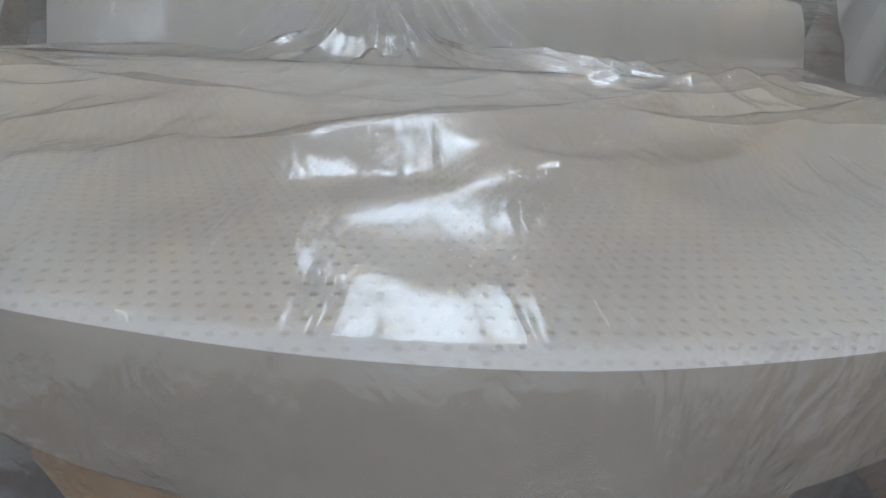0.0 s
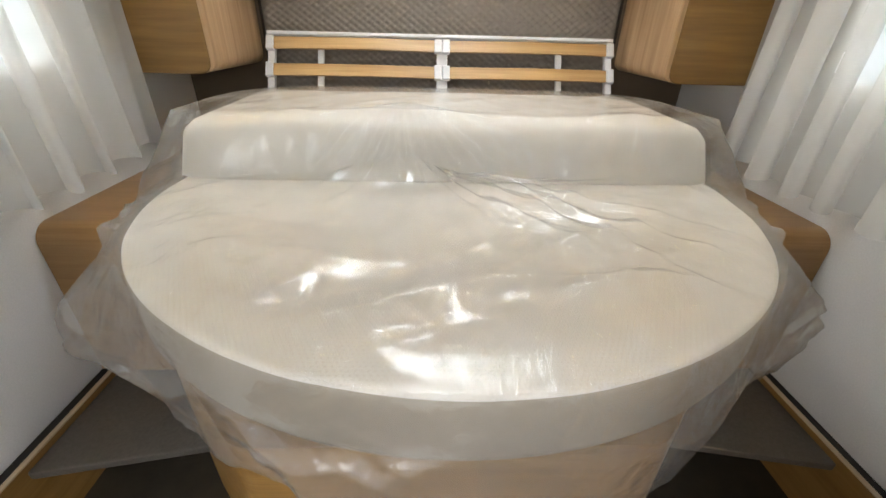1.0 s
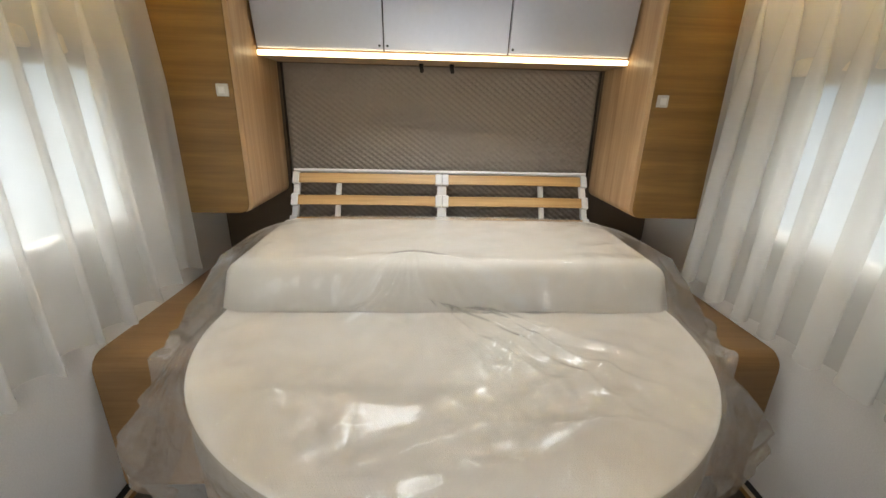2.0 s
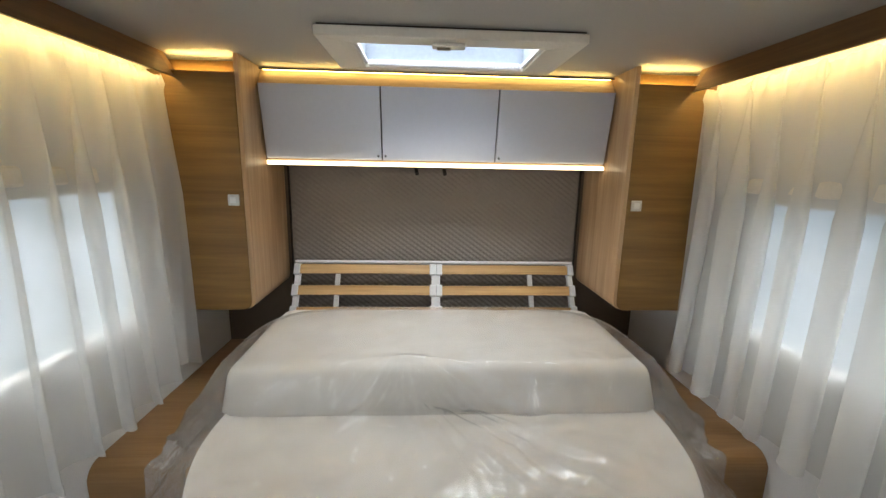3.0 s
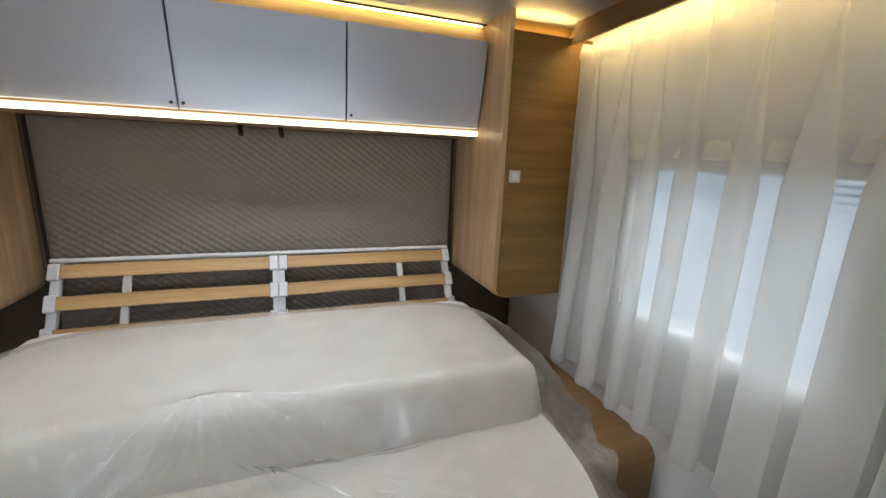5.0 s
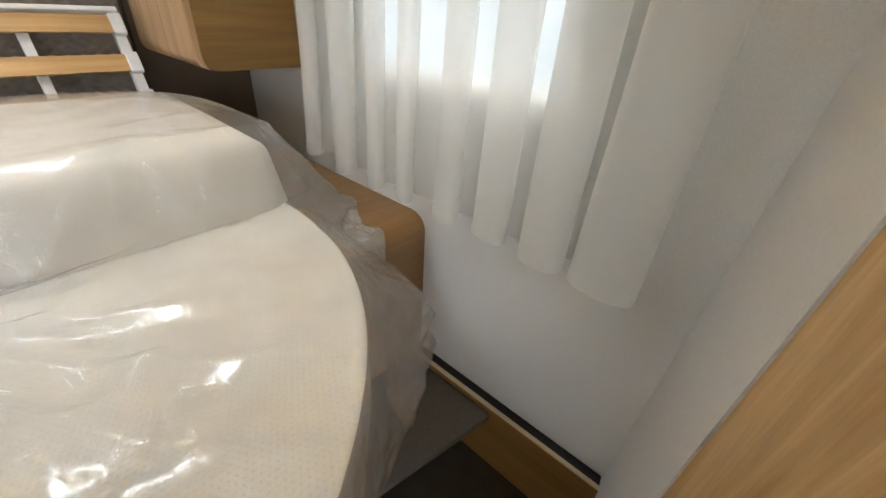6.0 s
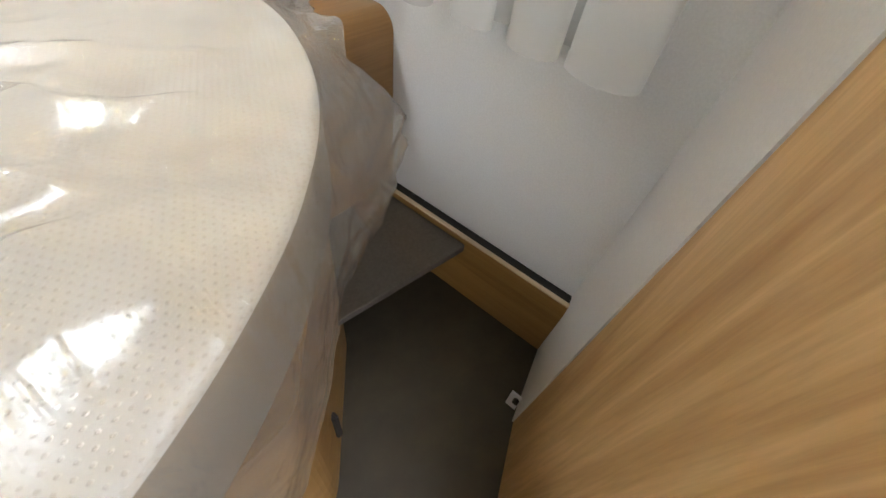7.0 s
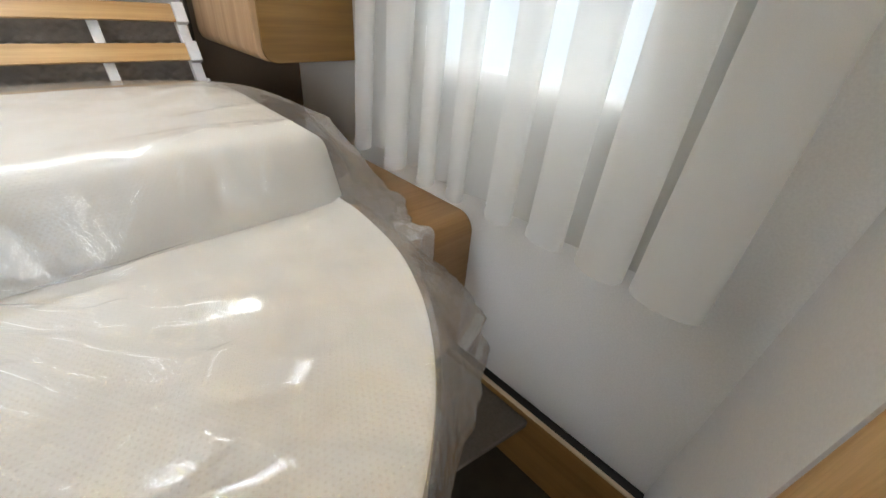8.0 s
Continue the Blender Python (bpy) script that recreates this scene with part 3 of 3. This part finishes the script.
def film_mesh():
    bm = bmesh.new()
    N, IN, OUT = 640, 140, 60
    cx, cy = ELL_X, 1.06
    rings = []
    angles = [2 * math.pi * i / N for i in range(N)]

    def edge(a):
        ca, sa = math.cos(a), math.sin(a)
        if sa <= 0:
            r = ((abs(ca) / (ELL_A + 0.006)) ** ELL_N + (abs(sa) / (ELL_B + 0.016)) ** ELL_N) ** (-1 / ELL_N)
        else:
            e = 5.0
            r = 1 / ((abs(ca) / (ELL_A + 0.006)) ** e + (abs(sa) / 0.63) ** e) ** (1 / e)
        return r

    centre = bm.verts.new((cx, cy, top_height(cx, cy) + 0.01))
    for k in range(1, IN + 1):
        f = k / IN
        ring = []
        for a in angles:
            r = edge(a) * f
            x, y = cx + r * math.cos(a), cy + r * math.sin(a)
            fade = min(1.0, max(0.0, (0.985 - f) / 0.16))
            lift = 0.013 + crumple(x, y, 0) * (0.2 + 0.8 * fade)
            zt = top_height(x, y)
            t = min(1.0, max(0.0, (y - 1.05) / 0.115))
            rise = fan(x, y) * fade
            y -= (0.006 + 2.2 * crumple(x, y, 0.4) + 1.2 * rise) * math.sin(math.pi * t) * fade
            ring.append(bm.verts.new((x, y, zt + lift + rise * abs(math.cos(math.pi * t)))))
        rings.append(ring)
    for k in range(1, OUT + 1):
        f = k / OUT
        ring = []
        for i, a in enumerate(angles):
            ca, sa = math.cos(a), math.sin(a)
            re = edge(a)
            x0, y0 = cx + re * ca, cy + re * sa
            ztop = top_height(x0, y0)
            k = min(1.0, max(0.0, (sa + 0.80) / 0.50))
            side = k * k * (3 - 2 * k)
            head = max(0.0, (sa - 0.45) / 0.55)
            # how far the film stands out and how low it hangs
            out = 0.012 + (0.132 + 0.03 * noise.noise((ca * 2.2, sa * 2.2, 3))) * side * (1 - 0.8 * head)
            low = 0.235 + 0.09 * side + 0.03 * noise.noise((ca * 3.3, sa * 3.3, 9)) + 0.03 * noise.noise((ca * 9, sa * 9, 1))
            if sa < -0.5:
                low += 0.07 * math.exp(-((ca - 0.30) / 0.16) ** 2) - 0.04 * math.exp(-((ca - 0.62) / 0.12) ** 2)
            if sa > 0.3:
                low = min(low, 0.24)
            crease = 1 - 2 * abs(noise.noise((ca * 7, sa * 7, f * 1.3 + 2)))
            fold = noise.noise((ca * 5, sa * 5, f * 1.2)) * 0.024 + 0.024 * crease + 0.016 * (1 - 2 * abs(noise.noise((ca * 13, sa * 13, f * 3 + 4))))
            knee = 0.55 + 0.08 * noise.noise((ca * 3, sa * 3, 6))
            taut = min(1.0, max(0.0, (sa + 0.02) / 0.14))
            knee += (0.98 - knee) * taut
            out += 0.05 * taut * (1 - head)
            reach = out * (f / knee if f < knee else 1 - 0.75 * (f - knee) / (1 - knee))
            r = re + 0.004 + max(-0.02 * (f > 0.6), reach + fold * min(1.0, f * 1.4) * (0.2 + 0.8 * side) * (1 - 0.55 * taut))
            z = ztop + 0.004 - low * (f ** 1.1) + 0.016 * noise.noise((ca * 6, sa * 6, f * 2 + 11)) * f
            r += (crumple(ca * 0.8, sa * 0.8, 0.3 + f * 0.35) - 0.009) * 2.3 * min(1.0, f * 2) * (0.4 + 0.6 * side)
            x, y = cx + r * ca, cy + r * sa
            x = max(-1.07, min(1.07, x))
            if y > 0.965:
                z = max(z, 0.752 + 0.012 * noise.noise((x * 14, y * 14, 0)))
            y = min(y, 1.80)
            y = max(y, 0.30)
            ring.append(bm.verts.new((x, y, z)))
        rings.append(ring)
    for i in range(N):
        bm.faces.new((centre, rings[0][i], rings[0][(i + 1) % N]))
    for a, b in zip(rings, rings[1:]):
        for i in range(N):
            bm.faces.new((a[i], b[i], b[(i + 1) % N], a[(i + 1) % N]))
    return bm, N * IN


def split_film():
    """The film as two parts: the sheet that lies on the foam and the skirt that hangs round it."""
    cover = thing("plastic_cover", (0, 1.06, 0.72), "crumpled clear polythene cover draped over the new mattress", "plastic cover")
    for name, top in (("top_sheet", True), ("skirt", False)):
        bm, cut = film_mesh()
        bm.faces.ensure_lookup_table()
        drop = [f for k, f in enumerate(bm.faces) if (k >= cut) == top]
        bmesh.ops.delete(bm, geom=drop, context="FACES")
        part(name, bm, film if top else film_folds, cover, smooth=True)


split_film()


# ---- raised slatted head frame ----
slat_frame = thing("slatted_bed_frame", (0, 1.80, 0.99), "raised slatted bed frame with birch slats and white holders", "bed frame")
SL_TOP, SL_DIR = Vector((0, 1.882, 1.180)), Vector((0, -0.070, -0.127)).normalized()
SL_N = Vector((0, SL_DIR.z, -SL_DIR.y)).normalized()
if SL_N.y > 0:
    SL_N = -SL_N


def slanted_box(x0, x1, s0, s1, n0, n1, bevel=0.002, bow=0.0):
    """A box in the leaning plane of the slats: s down the slope, n out of it towards the room."""
    k = 8 if bow else 1
    bm = bmesh.new()
    rows = []
    for i in range(k + 1):
        u = i / k
        x = x0 + (x1 - x0) * u
        b = bow * math.sin(math.pi * u)
        rows.append([bm.verts.new(SL_TOP + Vector((x, 0, 0)) + SL_DIR * s + SL_N * (n + b)) for s, n in ((s0, n0), (s1, n0), (s1, n1), (s0, n1))])
    for a, c in zip(rows, rows[1:]):
        for j in range(4):
            bm.faces.new((a[j], c[j], c[(j + 1) % 4], a[(j + 1) % 4]))
    bm.faces.new(rows[0])
    bm.faces.new(rows[-1][::-1])
    if bevel and not bow:
        bmesh.ops.recalc_face_normals(bm, faces=bm.faces)
        bmesh.ops.bevel(bm, geom=list(bm.edges), offset=bevel, segments=2, profile=0.5, affect="EDGES")
    return bm


part("top_rail", slanted_box(-0.715, 0.715, -0.018, -0.004, -0.012, 0.012, 0.004), plastic_white, slat_frame, "white top rail")
for x in (-0.70, 0.70):
    part("side_rail", slanted_box(x - 0.014, x + 0.014, -0.006, 0.36, -0.03, -0.008), plastic_white, slat_frame, "white side rail")
for x in (-0.50, 0.49):
    part("strut", slanted_box(x - 0.012, x + 0.012, 0.0, 0.36, -0.028, -0.012), plastic_white, slat_frame, "thin white strut")
part("middle_rail", slanted_box(-0.022, 0.022, 0.0, 0.36, -0.035, -0.010), plastic_white, slat_frame, "white middle rail")
for k in range(3):
    s = 0.028 + k * 0.109
    for x0, x1 in ((-0.695, -0.018), (0.018, 0.695)):
        part("slat", slanted_box(x0, x1, s - 0.0235, s + 0.0235, -0.004, 0.005, 0.0, 0.006), birch, slat_frame, "sprung birch slat")
    for x0, x1 in ((-0.032, -0.001), (0.001, 0.032), (-0.718, -0.686), (0.686, 0.718)):
        part("slat_holder", slanted_box(x0, x1, s - 0.029, s + 0.029, -0.010, 0.011, 0.004), plastic_white, slat_frame, "white plastic slat holder")

# ---- quilted wall panel ----
def quilt():
    bm = bmesh.new()
    hw, z0, z1, cell = 0.738, 0.80, 1.668, 0.037
    nx, nz = 240, 190
    rows = []
    for j in range(nz + 1):
        z = z0 + (z1 - z0) * j / nz
        row = []
        for i in range(nx + 1):
            x = -hw + 2 * hw * i / nx
            a = abs(((x / cell + z / (cell * 0.72)) % 1.0) - 0.5) * 2
            b = abs(((x / cell - z / (cell * 0.72)) % 1.0) - 0.5) * 2
            puff = (1 - a ** 3) * (1 - b ** 3)
            rim = min(1.0, min(hw - abs(x), z1 - z, z - z0) / 0.02)
            row.append(bm.verts.new((x, Y_BACK - 0.012 - 0.009 * puff * rim, z)))
        rows.append(row)
    for a, b in zip(rows, rows[1:]):
        for i in range(nx):
            bm.faces.new((a[i], a[i + 1], b[i + 1], b[i]))
    r = bmesh.ops.extrude_edge_only(bm, edges=[e for e in bm.edges if e.is_boundary])
    for v in [g for g in r["geom"] if isinstance(g, bmesh.types.BMVert)]:
        v.co.y = Y_BACK - 0.002
    return bm


panel = thing("quilted_panel", (0, Y_BACK - 0.01, 0.8), "taupe diamond-quilted fabric panel on the wall behind the bed", "wall panel")
part("quilting", quilt(), quilt_cloth, panel, smooth=True)
for s in (1, -1):
    part("edge_seam", sided(box(0.739, 0.746, Y_BACK - 0.022, Y_BACK - 0.002, 0.80, 1.668, 0.002), s), seam_dark, panel, "dark edge seam")

# ---- hanging wardrobes ----
WY, WX, WZ0, WZ1 = 1.5, 0.765, 1.070, 2.010
for s in (1, -1):
    wd = thing("wardrobe", (s * 0.93, 1.7, WZ0), "oak hanging wardrobe with horizontal grain and a rounded lower corner", "wardrobe", "hanging wardrobes")
    prof = rounded([(WX + 0.016, WZ1), (WX + 0.016, WZ0), (W - 0.002, WZ0), (W - 0.002, WZ1)], (0, 0.045, 0, 0), 8)
    part("door", sided(prism(prof, 1, WY, WY + 0.020, 0.002, 1), s), oak_front, wd)
    prof2 = rounded([(WX, CEIL - 0.004), (WX, WZ0 + 0.004), (W - 0.003, WZ0 + 0.004), (W - 0.003, WZ0 + 0.02), (WX + 0.018, WZ0 + 0.02), (WX + 0.018, CEIL - 0.004)], (0, 0.045, 0, 0, 0.03, 0), 8)
    part("carcass", sided(prism(prof2, 1, WY + 0.004, Y_BACK - 0.003, 0.002, 1), s), pale_z, wd, "pale oak carcass panel")
    part("top_fascia", sided(box(WX + 0.02, W - 0.004, WY + 0.036, WY + 0.046, WZ1 - 0.06, CEIL - 0.026, 0.001), s), oak_x, wd, "recessed lit fascia")
    part("light_strip", sided(box(WX + 0.03, W - 0.06, WY + 0.0215, WY + 0.029, WZ1 - 0.012, WZ1 - 0.005), s), led_fascia, wd, "warm light strip behind the door top")
    part("light_strip", sided(box(WX + 0.03, W - 0.06, WY + 0.050, WY + 0.060, CEIL - 0.034, CEIL - 0.028), s), led_fascia, wd, "warm light strip below the ceiling")
    sw = thing("light_switch", (s * 0.818, WY - 0.004, 1.53), "small white square switch on the wardrobe door", "switch", "wardrobe switches")
    part("plate", sided(box(0.796, 0.840, WY - 0.008, WY - 0.0005, 1.508, 1.552, 0.003), s), steel, sw, "satin silver surround")
    part("rocker", sided(box(0.806, 0.830, WY - 0.012, WY - 0.0085, 1.518, 1.542, 0.002), s), plastic_white, sw, "white rocker")

# ---- overhead cabinet ----
cab = thing("overhead_cabinet", (0, 1.8, 1.67), "white three-door overhead cabinet with a lit lower rail", "cabinet")
CB, CT = (1.70, 1.700), (1.645, 2.000)
part("body", prism([(1.722, 1.696), (1.668, CT[1] + 0.004), (1.668 + 0.05, CEIL - 0.012), (Y_BACK - 0.002, CEIL - 0.012), (Y_BACK - 0.002, 1.696)], 0, -WX + 0.003, WX - 0.003), pale_x, cab, "pale oak carcass")
part("gap_liner", prism([(CB[0] + 0.0185, CB[1]), (CT[0] + 0.0185, CT[1] + 0.003), (CT[0] + 0.0215, CT[1] + 0.003), (CB[0] + 0.0215, CB[1])], 0, -0.7605, 0.7605), seam_dark, cab, "dark gap behind the doors")
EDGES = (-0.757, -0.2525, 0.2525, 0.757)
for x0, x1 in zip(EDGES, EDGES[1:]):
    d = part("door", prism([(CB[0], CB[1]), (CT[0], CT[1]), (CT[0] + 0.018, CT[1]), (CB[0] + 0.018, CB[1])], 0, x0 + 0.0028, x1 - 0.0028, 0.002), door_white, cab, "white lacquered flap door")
    for kx in ((x1 - 0.016,) if x0 < -0.5 else (x0 + 0.016,)):
        part("knob", cylinder((kx, CB[0] - 0.001, CB[1] + 0.018), (kx, CB[0] - 0.010, CB[1] + 0.016), 0.005), dark_metal, d, "small dark knob")
part("light_rail", box(-WX + 0.012, WX - 0.012, 1.690, 1.715, 1.672, 1.690, 0.003), led_rail, cab, "warm glowing lower light rail")
part("bottom_panel", box(-WX + 0.004, WX - 0.004, 1.7155, Y_BACK - 0.003, 1.672, 1.6955), pale_x, cab)
part("cornice_strip", box(-0.745, 0.745, 1.690, 1.698, 2.060, 2.068), led_top, cab, "warm cornice light strip")
part("cornice_shade", box(-0.75, 0.75, 1.660, 1.664, 2.056, 2.062), dark_metal, cab, "thin dark shade strip")

for x in (-0.104, 0.032):
    sp = thing("reading_spot", (x, 1.86, 1.672), "small black reading spot under the cabinet", "lamp", "reading spots")
    part("mount", cylinder((x, 1.86, 1.6715), (x, 1.86, 1.664), 0.010), black_rubber, sp)
    part("head", cylinder((x, 1.868, 1.660), (x + 0.004, 1.845, 1.640), 0.009), black_rubber, sp)

# ---- pelmets and curtains ----
for s in (1, -1):
    pl = thing("curtain_pelmet", (s * 1.03, 0.5, 1.97), "brown wooden curtain pelmet with a warm light strip", "pelmet", "pelmets")
    part("board", sided(prism([(0.996, 1.984), (1.050, CEIL - 0.002), (1.062, CEIL - 0.002), (1.006, 1.984)], 1, Y_FRONT + 0.02, WY - 0.002), s), walnut_y, pl)
    # end of the same board, its fascia glow put in as a paler wood
    cut = 0.996 + 0.054 * (WZ1 + 0.003 - 1.984) / (CEIL - 0.002 - 1.984)
    part("board_end", sided(prism([(cut, WZ1 + 0.003), (1.050, CEIL - 0.002), (1.062, CEIL - 0.002), (cut + 0.010, WZ1 + 0.003)], 1, WY - 0.0015, WY + 0.0355), s), oak_y, pl, "pelmet end in paler oak that stands for the fascia glow")
    part("light_strip", sided(box(1.010, 1.020, 0.30, WY - 0.01, 1.994, 2.002), s), led_pelmet, pl, "warm light strip above the curtain")


PLEAT = 0.132


def curtain(s, y0, y1, seed, lap):
    bm, hm = bmesh.new(), bmesh.new()
    NY, NZ = 560, 72
    ztop = 1.984

    def place(u, v):
        y = y0 + (y1 - y0) * u
        zb = 0.812 + 0.035 * max(0.0, (y - 1.15) / 0.4) + 0.008 * noise.noise((y * 9, seed, 1))
        if s < 0:
            zb += 0.10 * max(0.0, 0.70 - y) ** 1.0
        w = y + 0.030 * noise.noise((y * 3.6, seed, 2)) + 0.012 * noise.noise((y * 5, seed, 3 + v * 1.3)) + 0.020 * (1 - v) * noise.noise((y * 11, seed, 5))
        ph = 2 * math.pi * (w - y0 - 0.05) / PLEAT
        small = 0.5 * math.sin(2 * math.pi * w / 0.047 + 2 * seed) * (1 - 0.8 * v) + 0.6 * noise.noise((y * 8, seed, v * 1.2))
        puff = noise.noise((y * 34, seed, 8)) + 0.6 * noise.noise((y * 71, seed, 9))
        head = max(0.0, 1 - v / 0.035)
        full = min(1.0, 0.25 + v / 0.5)
        depth = 0.038 * full * (0.85 + 0.5 * noise.noise((y * 6.5, seed, 21)))
        # each pleat stands out into the room and turns back on itself behind
        x = 1.050 - 0.008 * v - depth * math.cos(ph) + 0.005 * small - 0.020 * puff * math.sin(math.pi * min(1.0, v / 0.05)) ** 2 * (v < 0.05)
        x += 0.05 * max(0.0, 1 - u / 0.018)
        z = ztop + (zb - ztop) * v - 0.006 * math.cos(ph) * v ** 8 + 0.016 * puff * head
        y -= lap * full * (0.8 + 0.6 * noise.noise((y * 5.1, seed, 31))) * math.sin(ph)
        y += 0.05 * v ** 2 * (u ** 3)
        return Vector((min(x, 1.092), min(y, 1.494), z))

    grid = [[bm.verts.new(place(i / NY, j / NZ)) for i in range(NY + 1)] for j in range(NZ + 1)]
    for a, b in zip(grid, grid[1:]):
        for i in range(NY):
            bm.faces.new((a[i], a[i + 1], b[i + 1], b[i]))
    hem = [[hm.verts.new(place(i / NY, v) - Vector((0.0025, 0, 0))) for i in range(NY + 1)] for v in (0.978, 0.989, 1.001)]
    for a, b in zip(hem, hem[1:]):
        for i in range(NY):
            hm.faces.new((a[i], a[i + 1], b[i + 1], b[i]))
    c = thing("curtain", (s * 1.04, (y0 + y1) / 2, 0.82), "long white sheer curtain hanging in soft folds at the window", "curtain", "window curtains")
    part("cloth", sided(bm, s), voile, c, smooth=True)
    part("hem", sided(hm, s), voile, c, "doubled stitched hem", smooth=True)


curtain(1, 0.400, 1.485, 1.7, 0.088)
curtain(-1, 0.10, 1.485, 4.1, 0.040)

# ---- roof light ----
rl = thing("roof_light", (0.012, 1.37, CEIL), "cream framed roof light with a clear dome", "skylight")
Z0 = 2.045
OX0, OX1, OY0, OY1 = -0.396, 0.430, 1.150, 1.570
IX0, IX1, IY0, IY1 = -0.294, 0.316, 1.226, 1.532
for nm, b in (("frame_side", [(OX0, OY0), (IX0, IY0), (IX0, IY1), (OX0, OY1)]), ("frame_side", [(OX1, OY0), (IX1, IY0), (IX1, IY1), (OX1, OY1)]),
              ("frame_front", [(OX0, OY0), (OX1, OY0), (IX1, IY0), (IX0, IY0)]), ("frame_back", [(OX0, OY1), (OX1, OY1), (IX1, IY1), (IX0, IY1)])):
    part(nm, prism(b, 2, Z0, CEIL - 0.006, 0.004), cream_plastic, rl)
part("gasket", box(OX0 + 0.010, OX1 - 0.010, OY0 + 0.006, OY0 + 0.030, CEIL - 0.0055, CEIL - 0.001), seam_dark, rl, "dark sealing gap")
for y0, y1 in ((IY0 - 0.008, IY0), (IY1, IY1 + 0.008)):
    part("shaft_wall", box(IX0, IX1, y0, y1, Z0 + 0.012, CEIL + 0.09), shaft_grey, rl)
for x0, x1 in ((IX0 - 0.008, IX0), (IX1, IX1 + 0.008)):
    part("shaft_wall", box(x0, x1, IY0 - 0.008, IY1 + 0.008, Z0 + 0.012, CEIL + 0.09), shaft_grey, rl)
dome = part("dome", box(IX0 - 0.008, IX1 + 0.008, IY0 - 0.008, IY1 + 0.008, CEIL + 0.091, CEIL + 0.096, 0.002), acrylic, rl, "clear acrylic dome")
dome.visible_shadow = False
part("screen_rail", box(IX0 + 0.012, IX1 - 0.012, IY1 - 0.016, IY1 - 0.001, Z0 + 0.006, Z0 + 0.026, 0.002), plastic_white, rl, "white insect screen rail")
for k in range(44):
    x = IX0 + 0.020 + k * (IX1 - IX0 - 0.04) / 43
    part("rail_tooth", box(x - 0.0022, x + 0.0022, IY1 - 0.020, IY1 - 0.0165, Z0 + 0.012, Z0 + 0.020), steel, rl)
for x0, x1 in ((IX0 + 0.001, IX0 + 0.012), (IX1 - 0.012, IX1 - 0.001)):
    part("guide_rail", box(x0, x1, IY0 + 0.001, IY1 - 0.021, Z0 + 0.008, Z0 + 0.022, 0.002), plastic_white, rl, "white blind guide rail")
part("handle", box(-0.045, 0.058, 1.180, 1.222, Z0 - 0.012, Z0 - 0.0005, 0.005), cream_plastic, rl, "cream catch handle")
part("handle_grip", box(-0.030, 0.012, 1.190, 1.212, Z0 - 0.017, Z0 - 0.0125, 0.002), grommet, rl, "brown grip of the catch")

# ---- partition and door by the bed foot ----
def leaning(bm):
    """The partition and the door lean back a little, away from the bed."""
    for v in bm.verts:
        v.co.y -= 0.055 * v.co.z
    return bm


pt = thing("partition_panel", (0.97, 0.28, 0), "light grey upright partition panel beside the window wall", "partition")
part("board", leaning(prism([(W - 0.002, 0.332), (0.818, 0.264), (0.818, 0.15), (W - 0.002, 0.15)], 2, 0.0, CEIL - 0.003)), grey_board, pt)
dr = thing("oak_door", (0.62, 0.19, 0), "oak-faced door standing open at the bed foot", "door")
part("leaf", leaning(prism([(0.815, 0.262), (0.43, 0.112), (0.437, 0.084), (0.815, 0.232)], 2, 0.012, 2.0, 0.003)), oak_door, dr)
lt = thing("floor_catch", (0.83, 0.262, 0), "white door catch bracket with a black stop at the floor", "door catch")
part("bracket", box(0.846, 0.851, 0.275, 0.306, 0.001, 0.085, 0.002), plastic_white, lt)
part("stop", cylinder((0.8455, 0.284, 0.062), (0.834, 0.284, 0.062), 0.008), black_rubber, lt)
